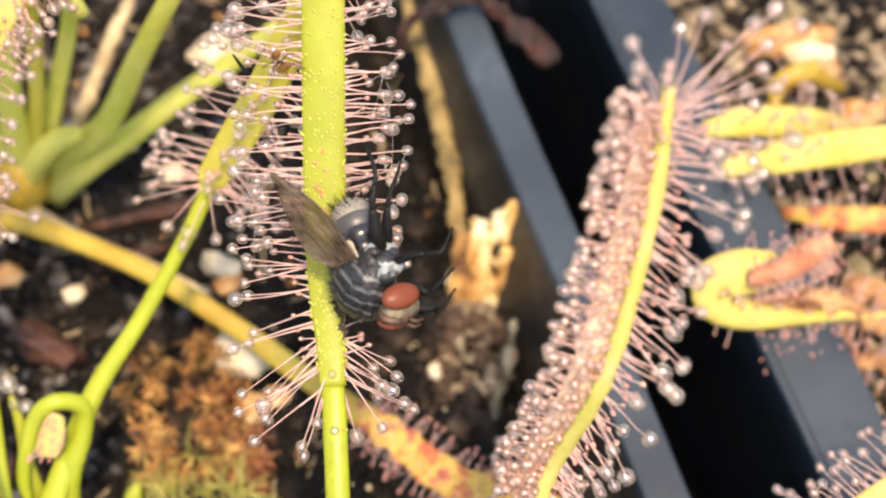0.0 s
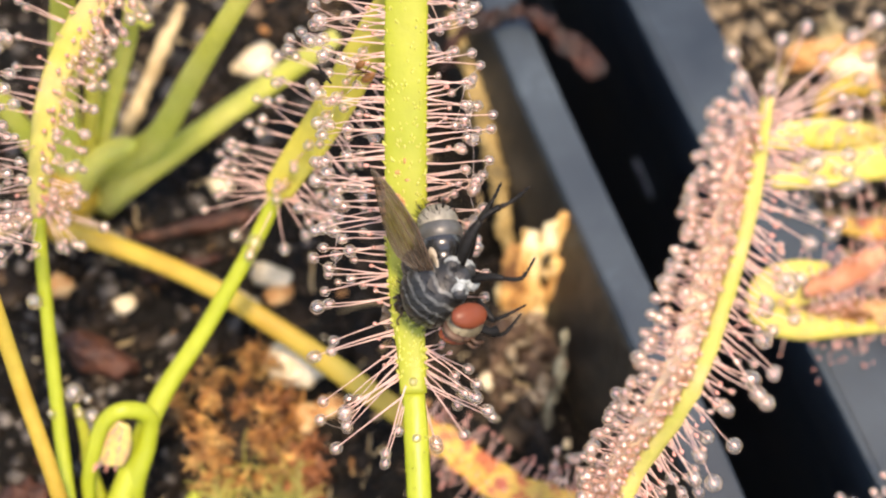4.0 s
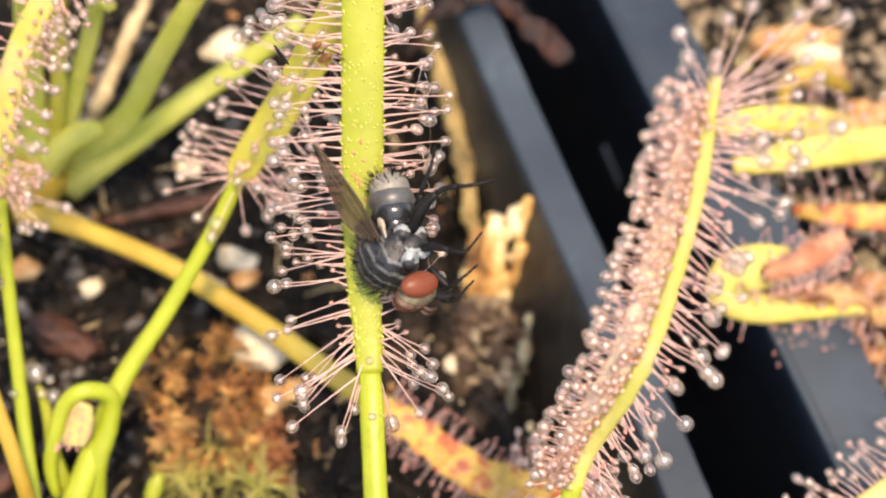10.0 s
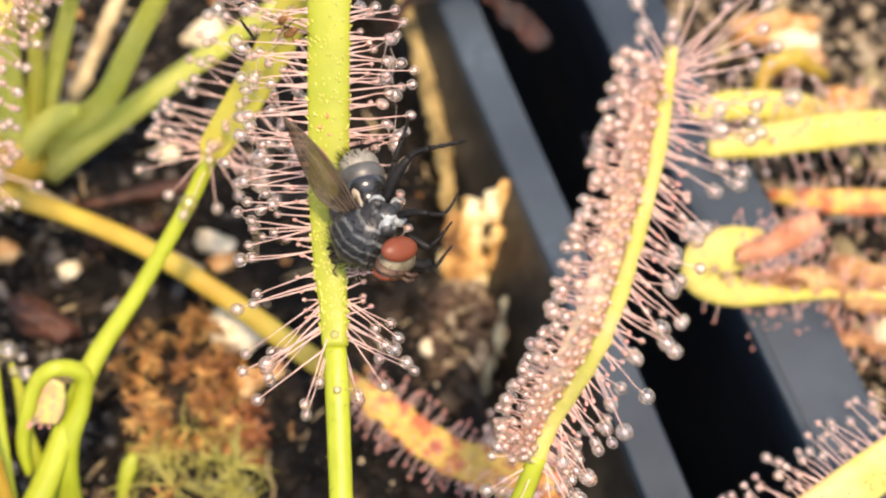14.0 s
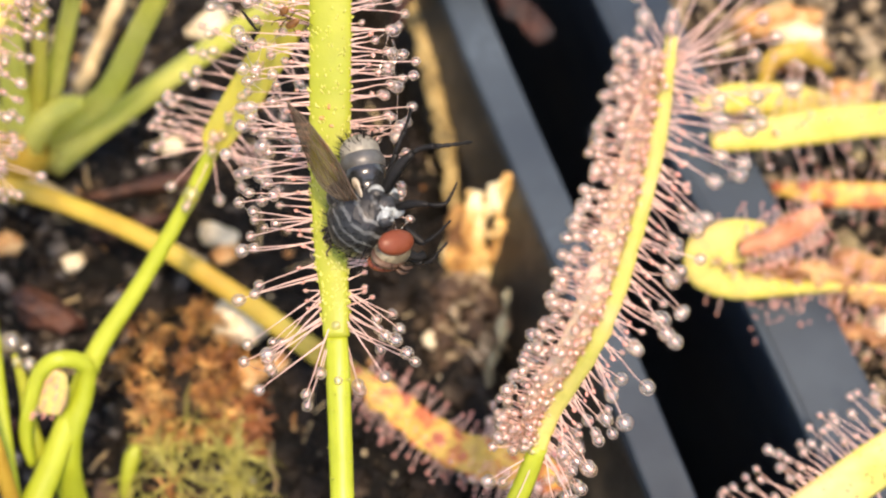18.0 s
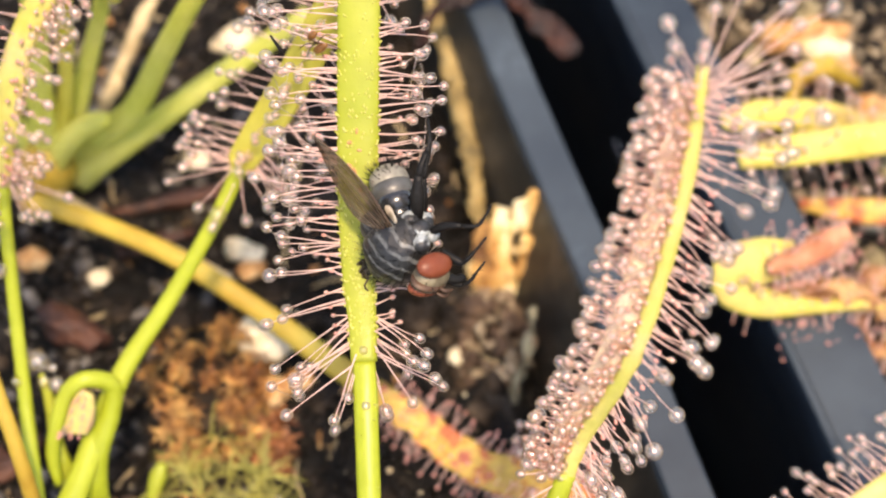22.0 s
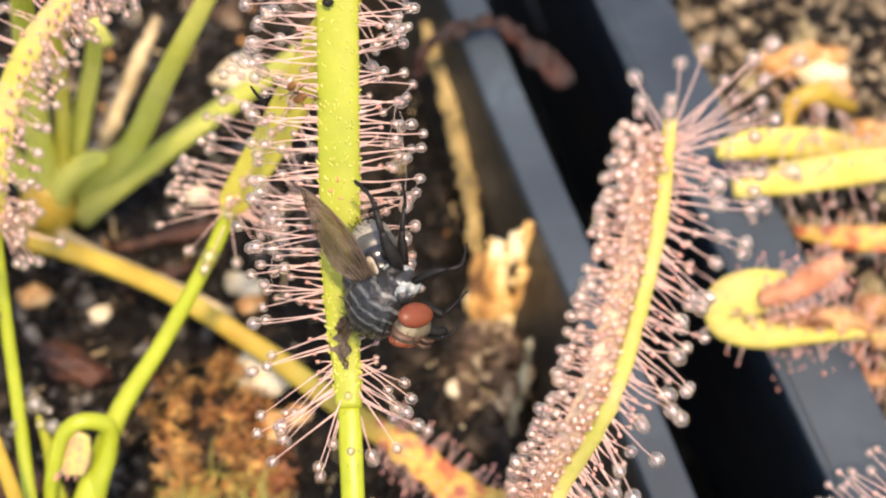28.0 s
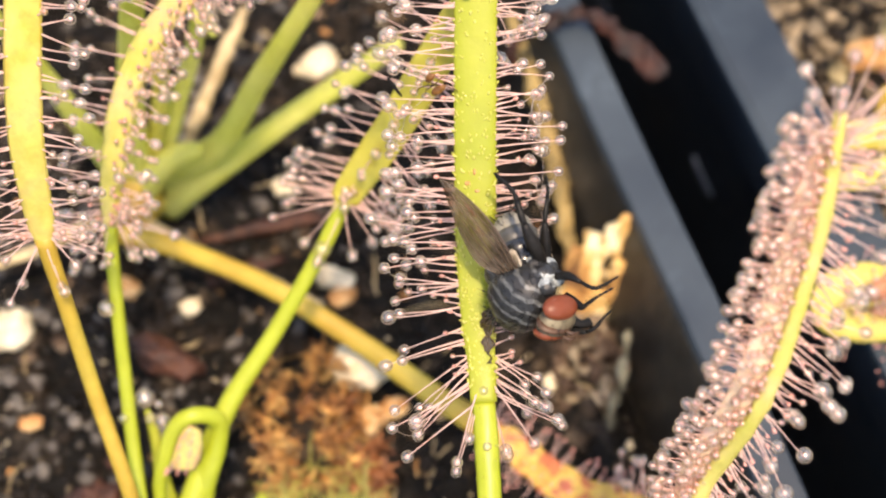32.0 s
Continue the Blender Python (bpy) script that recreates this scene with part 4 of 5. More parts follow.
far_leaf("broad yellow sundew leaf lying across the soil", [(44, 11, 2), (34.6, 8.9, 6.5), (29.5, 7.4, 8), (25.2, 6.4, 8.4), (21.1, 5.7, 8.2)], [0.9, 1.25, 1.3, 1.2, 0.7], [0.4, 0.36, 0.3], OLD, FRINGE, (44, 11, 1.6))
far_leaf("short yellow sundew leaf under its neighbours", [(33, 12, 2), (29, 10.6, 6.4), (26, 9.7, 8.0), (22.6, 9.0, 9.0), (20.0, 8.2, 9.2)], [0.7, 1.0, 1.2, 1.1, 0.6], [0.36, 0.36, 0.3], OLD, FRINGE, (33, 12, 1.6))
far_leaf("withered pink sundew leaf heaped beside the rim", [(38, -1, 2), (34, -2.4, 3.4), (30.5, -2.2, 4.0), (28, -6.4, 3.6), (25.5, -6.9, 3.4)], [0.6, 0.9, 1.1, 0.9, 0.5], [0.5, 0.6, 0.4], WITHER, bare, (38, -1, 1.6))
far_leaf("shrivelled red-brown sundew leaf with bare hairs", [(36, -4.2, 2), (31.5, -5.0, 5.0), (27.8, -4.4, 7.2), (24.6, -4.8, 7.8), (22.4, -4.4, 7.6)], [0.4, 0.6, 0.8, 0.8, 0.4], [0.4, 0.5, 0.3], WITHER, bare + bare + [(-0.6, 50, 0.9, 0.2, 0), (0.6, 40, 1.0, -0.2, 0), (1, -20, 1.2, 0, 0)], (36, -4.2, 1.6))
far_leaf("matted brown sundew leaf drooping at the rim", [(37, -8.4, 2), (32, -8.0, 4.2), (28.6, -7.6, 5.2), (25.6, -7.7, 5.4), (23.4, -7.3, 5.6)], [0.4, 0.5, 0.65, 0.6, 0.3], [0.4, 0.4, 0.3], WITHER, bare + bare + [(-0.6, 50, 0.9, 0.2, 0), (1, -20, 1.2, 0, 0)], (37, -8.4, 1.6))
far_leaf("bent amber sundew leaf", [(32, 17, 1.8), (30, 15.6, 5), (28.4, 15.0, 6.8), (26.4, 14.2, 6.4), (26.0, 12.6, 4.6)], [0.5, 0.7, 0.8, 0.7, 0.4], [0.4, 0.36, 0.3], AGED, bare, (32, 17, 1.6))
far_leaf("reddened sundew leaf with thin hairs", [(42, 5, 2), (36, 3.6, 4.4), (32, 3.0, 5.4), (29, 3.4, 5.0), (26, 4.4, 4.2)], [0.6, 0.9, 1.0, 0.9, 0.4], [0.4, 0.36, 0.3], BLUSH, bare, (42, 5, 1.6))


# ---- moss ----
def blade_of_moss(bm, foot, out, way, length, width, droop, mat=0):
    """One narrow moss leaf: a keeled ribbon that arches outwards to a point."""
    side = out.cross(way).normalized()
    rows = []
    for i in range(5):
        u = i / 4
        p = foot + out * (length * (u * 0.85)) + way * (length * (0.75 * u - droop * u * u))
        w = width * (0.7 + 0.9 * u - 1.55 * u * u)
        rows.append([bm.verts.new(p - side * w), bm.verts.new(p + way * (-0.35 * w)), bm.verts.new(p + side * w)])
    for a, b in zip(rows, rows[1:]):
        for k in range(2):
            f = bm.faces.new((a[k], a[k + 1], b[k + 1], b[k]))
            f.material_index, f.smooth = mat, True


def tuft(bm, foot, way, height, leaves, length, width, droop):
    """A moss shoot: a short stem crowned by a star of arching leaves."""
    q = way.to_track_quat("Z", "Y").to_matrix()
    sweep(bm, [foot, foot + way * height * 0.5, foot + way * height], [0.11, 0.1, 0.06], [0.11, 0.1, 0.06], (0, 1, 0.02), 5)
    for k in range(leaves):
        a = k * 2.4 + rng.uniform(-0.35, 0.35)
        lift = k / leaves
        out = (q @ V(math.cos(a), math.sin(a), 0) * (1 - 0.35 * lift) + way * 0.2 * lift).normalized()
        blade_of_moss(bm, foot + way * (height * (0.55 + 0.45 * lift)), out, way, length * rng.uniform(0.7, 1.2), width, droop * rng.uniform(0.3, 1.4))


def moss_cushion():
    cushion = base("moss_cushion", (-16.6, -10.2, 0), "cushion of orange-brown bushy moss on the soil", "moss", kind="stuff")
    bm = bmesh.new()
    for k in range(70):
        a, r = rng.uniform(0, 6.283), math.sqrt(rng.random())
        x, y = -16.9 + 3.6 * r * math.cos(a), -9.9 + 5.2 * r * math.sin(a)
        hump = 5.4 * (1 - r * r) ** 0.6 * (0.75 + 0.5 * noise.noise(V(x * 0.5, y * 0.5, 4)))
        way = V(math.cos(a) * r * 0.8 + rng.gauss(0, 0.35), math.sin(a) * r * 0.8 + rng.gauss(0, 0.35), 1).normalized()
        tuft(bm, V(x, y, hump * 0.45 - 0.3), way, hump * 0.45 + rng.uniform(0.5, 2.0), rng.randrange(9, 15), rng.uniform(0.8, 1.9), rng.uniform(0.06, 0.14), 0.9)
    part("moss_shoots", bm, MOSS_BROWN, cushion)
    bm = bmesh.new()
    ball(bm, (-16.4, -9.8, -0.8), (4.0, 4.8, 2.2), rings=14, sides=26, rough=0.5, freq=4)
    part("moss_mound", bm, CRUMB, cushion)
    for x, y in ((-13.2, -13.4), (-12.0, -12.6), (-11.4, -14.2), (-14.2, -12.4)):
        bm = bmesh.new()
        for k in range(7):
            way = V(rng.gauss(0, 0.5), rng.gauss(0, 0.5), 1).normalized()
            tuft(bm, V(x + rng.gauss(0, 0.5), y + rng.gauss(0, 0.5), 0), way, rng.uniform(0.8, 2.2), 8, rng.uniform(0.9, 1.5), 0.18, 0.9)
        thing("moss_clump", bm, MOSS_RED, "small rust-brown moss clump on wet peat", "moss", "brown moss clumps", at=(x, y, 0))


def star_moss():
    for k in range(28):
        a, r = rng.uniform(0, 6.283), math.sqrt(rng.random())
        x, y = -15.6 + 4.2 * r * math.cos(a), -18.0 + 5.4 * r * math.sin(a)
        z = 3.4 * (1 - 0.7 * r)
        way = V(math.cos(a) * r * 0.5 + rng.gauss(0, 0.2), math.sin(a) * r * 0.5 - 0.2 + rng.gauss(0, 0.2), 1).normalized()
        foot = V(x, y, z - 1.0)
        bm = bmesh.new()
        tuft(bm, foot, way, rng.uniform(1.2, 2.8), rng.randrange(9, 14), rng.uniform(2.2, 3.8), rng.uniform(0.055, 0.085), 1.0)
        thing("moss_shoot", bm, MOSS_GREEN if rng.random() < 0.8 else MOSS_BROWN, "star-shaped yellow-green moss shoot", "moss", "star moss on the soil", at=foot)
    bm = bmesh.new()
    ball(bm, (-15.6, -17.6, -1.6), (3.6, 5.2, 2.4), rings=16, sides=30, rough=0.7, freq=4)
    thing("moss_mound", bm, CRUMB, "dark mound of dead moss under the green shoots", "moss", kind="stuff")


moss_cushion()
star_moss()


# ---- stones, chips and litter ----
def lump(name, at, radii, mat, label, category, rough=0.45, turn=0.0, group=""):
    bm = bmesh.new()
    ball(bm, at, radii, Matrix.Rotation(turn, 3, "Z"), 12, 18, rough=rough, freq=1.9)
    for v in bm.verts:
        v.co += (v.co - Vector(at)) * (0.16 * noise.noise(v.co * 2.6) + 0.1 * noise.noise(v.co * 6.0))
    thing(name, bm, mat, label, category, group, at=at)


for at, r, t in (((-12.9, -5.7, 1.7), (2.0, 1.7, 1.4), 0.3), ((-25.9, -0.3, 0.7), (0.8, 0.7, 0.7), 0.2), ((-15.2, 2.1, 0.6), (1.5, 0.9, 0.8), -0.4), ((-17.4, 22.0, 0.5), (1.7, 1.3, 0.9), 0.5),
                 ((-19.5, 10.3, 0.5), (0.9, 0.8, 0.7), 0), ((-39.0, -2.3, 1.0), (1.6, 1.6, 1.2), 0.4), ((0.9, -6.4, 0.4), (0.7, 0.6, 0.5), 0.6),
                 ((31.7, 4.5, 2.2), (1.6, 1.3, 1.1), 0.3), ((29.6, 19.6, 2.5), (1.9, 1.2, 1.0), 0.1), ((33.5, -6.2, 2.4), (1.4, 1.0, 0.9), 0.8)):
    lump("stone", at, r, PERLITE, "rough cream-white perlite grain on the soil", "stone", turn=t, group="perlite grains")
for at, r, t in (((-31.0, 1.3, 0.8), (1.2, 0.9, 0.7), 0), ((-14.6, 0.6, 0.5), (1.1, 0.7, 0.6), 0.3), ((-12.3, -9.9, 1.2), (1.6, 1.1, 0.9), 0.6), ((-36.7, -9.6, 0.6), (0.8, 0.6, 0.5), 0.1), ((-10.6, -8.6, 0.7), (1.3, 0.8, 0.7), 0.4),
                 ((-6.6, -22.5, 0.8), (1.2, 0.9, 0.7), 0.4), ((-8.4, -13.0, 0.4), (0.5, 0.8, 0.5), 0.2), ((27.5, 20.5, 3.2), (3.2, 1.3, 1.0), 0.2), ((30.0, 17.5, 2.8), (2.2, 1.0, 1.0), 0.5), ((33, 14, 2.6), (2.2, 1.2, 1.0), 0.1)):
    lump("bark_chip", at, r, ORANGE, "small orange-brown bark chip on the soil", "bark", 0.6, t, "orange bark chips")
for at, r, t in (((-27.0, -5.2, 2.0), (2.6, 1.25, 1.1), -0.5), ((-31.5, -15.6, 0.8), (2.0, 1.2, 0.8), 0.5), ((-22.4, 2.8, 0.4), (3.4, 0.5, 0.4), 0.35), ((-20.5, 6.6, 0.6), (4.2, 0.55, 0.5), 0.25), ((-29.5, -13.2, 0.6), (1.6, 0.7, 0.6), -0.7)):
    lump("bark_piece", at, r, BROWN, "dark red-brown piece of bark on the peat", "bark", 0.75, t, "dark bark pieces")


for k in range(26):
    e, u = 25.6 + 16 * rng.random() ** 1.5, rng.uniform(-30, 22)
    q = ACROSS * (e + 0.036 * u) + RUN * u
    r = rng.uniform(0.5, 1.25)
    lump("litter_chip", (q.x, q.y, 2.0 + 0.6 * r), (r * 1.3, r, 0.8 * r), STRAWY, "pale yellow crumb of bark litter in the pot", "litter", 0.9, rng.uniform(0, 3), "pale litter crumbs")


def scattered(name, count, size, mat, where, label, category):
    """Many small crumbs joined into one."""
    bm = bmesh.new()
    for k in range(count):
        x, y = where()
        r = size * (0.35 + rng.random() ** 3 * 1.6)
        ball(bm, (x, y, soil(x, y) + 0.15 * r), (r * rng.uniform(0.7, 1.5), r * rng.uniform(0.6, 1.1), r * rng.uniform(0.5, 0.9)), Matrix.Rotation(rng.uniform(0, 3), 3, "Z"), 4, 6, rough=0.7, freq=2.3)
    return thing(name, bm, mat, label, category, kind="stuff")


def in_pot():
    while True:
        x, y = rng.uniform(-46, 10), rng.uniform(-32, 34)
        if x * ACROSS.x + y * ACROSS.y < 3.6:
            return x, y


def in_other():
    while True:
        x, y = rng.uniform(16, 50), rng.uniform(-24, 34)
        if x * ACROSS.x + y * ACROSS.y > 25.6:
            return x, y


def at_left():
    while True:
        x, y = rng.uniform(-46, -12), rng.uniform(-32, 30)
        if rng.random() < (-8 - x) / 20:
            return x, y


def fibres(count, mat, label):
    """Thin root fibres and moss threads lying on the peat."""
    bm = bmesh.new()
    for k in range(count):
        x, y = in_pot()
        a, n = rng.uniform(0, 6.283), rng.uniform(1.2, 4.5)
        pts = []
        for i in range(4):
            q = V(x + math.cos(a) * n * i / 3 + rng.gauss(0, 0.2), y + math.sin(a) * n * i / 3 + rng.gauss(0, 0.2), 0)
            pts.append(V(q.x, q.y, soil(q.x, q.y) + rng.uniform(0.1, 0.7)))
        r = rng.uniform(0.04, 0.13)
        sweep(bm, spline(pts, 8), along([r, r, r * 0.5], 8), along([r, r, r * 0.5], 8), UP, 4)
    return thing("root_fibres", bm, mat, label, "fibre", kind="stuff")


fibres(420, CRUMB, "thin brown root fibres on the wet peat")
fibres(80, STRAW, "pale dry fibres strewn over the peat")
for k in range(170):
    x, y = in_pot()
    r = rng.uniform(0.35, 1.1)
    lump("peat_clod", (x, y, soil(x, y) + 0.2 * r), (r * 1.3, r, 0.7 * r), ROT if k % 3 == 0 and x < -15 else CRUMB, "rough dark brown clod of peat on the soil", "soil clod", 1.0, rng.uniform(0, 3), "peat clods")
scattered("peat_crumbs", 4200, 0.4, CRUMB, in_pot, "dark brown crumbs of wet peat", "soil")
# Denser to the left: these paler crumbs paint the sunlit side.
scattered("lit_crumbs", 1500, 0.42, LIT_CRUMB, at_left, "grey-brown peat crumbs, paler to imitate the lit soil on the left", "soil")
scattered("perlite_grit", 380, 0.15, PERLITE, in_pot, "tiny pale grains strewn over the peat", "grit")
scattered("bark_bits", 110, 0.26, ORANGE, in_pot, "small orange bark bits strewn over the peat", "litter")
# Tiny pale grains in place of wet glints on the soil.
scattered("glint_specks", 2600, 0.075, GRIT, in_pot, "fine pale specks that imitate glints on the wet peat", "grit")
scattered("tan_litter", 3200, 0.42, GRIT, in_other, "tan gritty litter of the other pot", "litter")
scattered("peat_crumbs", 700, 0.55, CRUMB, in_other, "dark brown crumbs of peat in the other pot", "soil")


def ragged(bm, path, w, h, seed, amount=0.5, sides=14):
    """A broken, knobbly strand: a swept oval whose skin is pushed about by noise."""
    before = len(bm.verts)
    n = len(path) - 1
    sweep(bm, path, along(w, n), along(h, n), UP, sides)
    bm.verts.ensure_lookup_table()
    for v in bm.verts[before:]:
        v.co += V(noise.noise(v.co * 1.1 + V(seed, 0, 0)), noise.noise(v.co * 1.1 + V(0, seed, 0)), noise.noise(v.co * 1.1 + V(0, 0, seed))) * amount
        v.co += V(noise.noise(v.co * 2.6 + V(seed, 0, 0)), noise.noise(v.co * 2.6), noise.noise(v.co * 2.6 + V(0, 0, seed))) * amount * 0.3


def wood_chip():
    chip = base("wood_chip", (4.6, 0.4, -1), "splintered yellow wood chip leaning on the pot wall", "wood")
    # Layers of one broken slab: foot, width, height, and how far each is set back.
    for k, (x, w, h, back, cuts) in enumerate(((4.3, 2.8, 10.4, 0.0, 1.0), (3.7, 2.2, 7.2, -0.75, 0.8), (5.8, 1.0, 8.6, -0.6, 0.6), (3.4, 1.5, 5.0, -1.35, 0.9))):
        bm = bmesh.new()
        cols, rows = 26, 40
        across, rise = V(0.97, 0.25, 0), V(0.05, 0.36, 0.93)
        deep = across.cross(rise).normalized()
        grid = {}
        for i in range(cols + 1):
            for j in range(rows + 1):
                c, r = 2 * i / cols - 1, j / rows
                q = V(x, 0.2 + back, -2.2) + across * (c * w * (1.0 - 0.15 * r) + 0.3 * noise.noise(V(r * 6, k, c)) + 0.12 * noise.noise(V(r * 19, k, c))) + rise * (r * h)
                grain = 0.24 * noise.noise(V(c * 6, r * 1.6, k * 3 + 1)) + 0.16 * noise.noise(V(c * 19, r * 4, k)) + 0.1 * noise.noise(V(c * 9, r * 18, k))
                grid[i, j] = bm.verts.new(q + deep * grain)
        for i in range(cols):
            for j in range(rows):
                c, r = 2 * (i + 0.5) / cols - 1, (j + 0.5) / rows
                top = 0.68 + 0.13 * cuts * noise.noise(V(c * 9, k, 7)) + 0.05 * noise.noise(V(c * 23, k, 3)) + (0.09 * math.exp(-((c + 0.3) / 0.3) ** 2) + 0.2 * math.exp(-((c - 0.6) / 0.32) ** 2) + 0.06 * noise.noise(V(c * 13, 4, 1)) if k == 0 else 0.0)
                slit = V(x, 0, 0) + across * (c * w)
                hole = ((slit.x - 5.1) / 0.42) ** 2 + ((r * h - 4.4) / 1.9) ** 2 < 1 + 0.9 * noise.noise(V(c * 9, r * 9, 3))
                if r < top and not hole:
                    bm.faces.new((grid[i, j], grid[i + 1, j], grid[i + 1, j + 1], grid[i, j + 1])).smooth = True
        bmesh.ops.delete(bm, geom=[v for v in bm.verts if not v.link_faces], context="VERTS")
        bmesh.ops.solidify(bm, geom=bm.faces[:], thickness=0.5)
        part("splinter", bm, WOOD, chip)
    heap = base("rotten_wood", (3.2, -5.0, -1.5), "crumbling dark brown rotten wood against the pot wall", "wood")
    bm = bmesh.new()
    ball(bm, (3.3, -5.2, -1.4), (2.5, 4.4, 1.5), None, 36, 52, rough=0.9, freq=4.4)
    for v in bm.verts:
        v.co += V(noise.noise(v.co * 1.5), noise.noise(v.co * 1.5 + V(9, 0, 0)), noise.noise(v.co * 1.5 + V(0, 7, 0))) * 0.7
    part("mound", bm, ROT, heap)
    for k in range(150):
        a, r = rng.uniform(0, 6.283), math.sqrt(rng.random())
        q = V(3.3 + 2.6 * r * math.cos(a), -4.8 + 4.4 * r * math.sin(a), -0.5 + 1.7 * math.sqrt(1 - r * r) * rng.uniform(0.5, 1.3))
        s = rng.uniform(0.16, 0.6)
        bm = bmesh.new()
        ball(bm, q, (s * rng.uniform(0.5, 1.5), s * rng.uniform(0.5, 1.6), s * 0.7), Matrix.Rotation(rng.uniform(0, 3), 3, "X"), 8, 10, rough=1.0, freq=3.1)
        part("crumb", bm, ROT if rng.random() < 0.72 else GRIT, heap)
    for label, mat, path, w, h in (
        ("pale grey-green crusted root strand on the pot wall", LICHEN, [(6.5, -3.4, 2.9), (6.2, -5.4, 2.0), (5.7, -7.6, 1.2), (4.9, -9.8, 0.4), (4.2, -12.2, -0.3), (3.7, -14, -1)], [0.15, 0.28, 0.2, 0.24, 0.18, 0.15], [0.15, 0.2, 0.15]),
        ("pale crusted root end in the wet peat", LICHEN, [(3.2, -11.6, -0.9), (2.8, -12.8, -0.6), (2.6, -14.2, -1.2)], [0.3, 0.5, 0.25], [0.25, 0.3, 0.2]),
        ("yellow-brown crusted strip along the pot wall", STAIN, [(-1.2, 25, 2.8), (-0.2, 20, 2.4), (0.9, 15, 1.9), (1.8, 10, 1.2), (2.4, 6, 0.4), (2.7, 4, -0.4)], [0.9, 0.8, 0.75, 0.6, 0.5, 0.3], [0.5, 0.5, 0.4]),
    ):
        bm = bmesh.new()
        ragged(bm, spline(path, 70), w, h, len(label) * 0.7, 0.45)
        for v in bm.verts:
            v.co += V(noise.noise(v.co * 4.3), noise.noise(v.co * 4.3 + V(4, 0, 0)), noise.noise(v.co * 4.3 + V(0, 4, 0))) * 0.35
        thing("root_crust", bm, mat, label, "root", at=path[1])


wood_chip()


def rusty_leaf():
    leaf = base("dead_leaf", (-2.2, 17.6, 4.6), "curled rusty-brown dead leaf hanging over the pot rim", "dead leaf")
    p = spline([(-2.2, 17.6, 4.6), (-1.2, 18.8, 8.0), (0.9, 20.1, 8.6), (4.2, 20.3, 8.7), (6.7, 18.4, 8.2), (8.7, 16.4, 7.6), (9.4, 15.2, 7.2)], 44)
    for name, part_of, w, h in (("stalk", p[:17], [0.25, 0.4, 0.45], [0.2, 0.3, 0.3]), ("blade", p[16:], [0.45, 0.5, 0.8, 0.95, 0.4], [0.3, 0.28, 0.25, 0.2])):
        bm = bmesh.new()
        ragged(bm, part_of, w, h, 4.0, 0.6, 22)
        for v in bm.verts:
            v.co += V(noise.noise(v.co * 3.7), noise.noise(v.co * 3.7 + V(4, 0, 0)), noise.noise(v.co * 3.7 + V(0, 4, 0))) * 0.3
        part(name, bm, RUST, leaf)


rusty_leaf()


# ---- the fly: built in its own space, x ahead, y to its left, z to its back ----
def fly_skin(name, dark, pale, axis, count, share, rough=0.5, wander=4.0):
    """Dusty bands across one axis over a dark skin, broken up by noise."""
    m, n, l, p = material(name)
    c = n.new("ShaderNodeTexCoord")
    x = n.new("ShaderNodeSeparateXYZ")
    l.new(c.outputs["Object"], x.inputs[0])
    wave = n.new("ShaderNodeMath")
    wave.operation = "MULTIPLY"
    wave.inputs[1].default_value = count
    l.new(x.outputs[axis], wave.inputs[0])
    soft = noise_node(n, l, 900, 3.0)
    shift = n.new("ShaderNodeMath")
    shift.operation = "MULTIPLY_ADD"
    shift.inputs[1].default_value = wander
    l.new(soft, shift.inputs[0])
    l.new(wave.outputs[0], shift.inputs[2])
    band = n.new("ShaderNodeMath")
    band.operation = "SINE"
    l.new(shift.outputs[0], band.inputs[0])
    dust = noise_node(n, l, 2200, 6.0)
    mask = ramp(n, l, band.outputs[0], (share, (0.04, 0.04, 0.04)), (min(0.98, share + 0.35), (1.0, 1.0, 1.0)))
    speck = ramp(n, l, dust, (0.36, (0.25, 0.25, 0.25)), (0.60, (1.0, 1.0, 1.0)))
    mask = mixed(n, l, 1.0, mask, speck, "MULTIPLY")
    l.new(mixed(n, l, mask, dark, pale), p.inputs["Base Color"])
    p.inputs["Roughness"].default_value = rough
    bump(n, l, p, dust, 0.9, 0.00012)
    return m


THORAX = fly_skin("striped_thorax", (0.008, 0.008, 0.008), (0.11, 0.115, 0.112), "Y", 10500.0, 0.42, 0.36, 8.0)
PLEURA = fly_skin("dusty_flank", (0.008, 0.008, 0.009), (0.34, 0.38, 0.38), "X", 4200.0, 0.3, 0.4, 9.0)
GREY = surface("grey_dusted_skin", [(0.3, (0.03, 0.032, 0.032)), (0.7, (0.09, 0.09, 0.085))], 400, 3500, 0.4, 0.3, 0.00004, 0.5, grain=0.3)
PALE = surface("pale_dusted_skin", [(0.3, (0.12, 0.115, 0.095)), (0.7, (0.28, 0.265, 0.215))], 500, 3500, 0.45, 0.3, 0.00004, 0.4, grain=0.3)
GLOSSY = surface("glossy_black_skin", [(0.3, (0.008, 0.009, 0.010)), (0.7, (0.03, 0.032, 0.034))], 500, 4000, 0.22, 0.2, 0.00003, 0.6)
BLACK = surface("black_bristly_skin", [(0.3, (0.004, 0.004, 0.004)), (0.7, (0.015, 0.014, 0.013))], 500, 4000, 0.45, 0.5, 0.00005, 0.15)
EYE = surface("brick_red_eye", [(0.3, (0.12, 0.028, 0.012)), (0.7, (0.18, 0.045, 0.019))], 400, 9000, 0.42, 0.25, 0.00003, 0.3, grain=0.15)
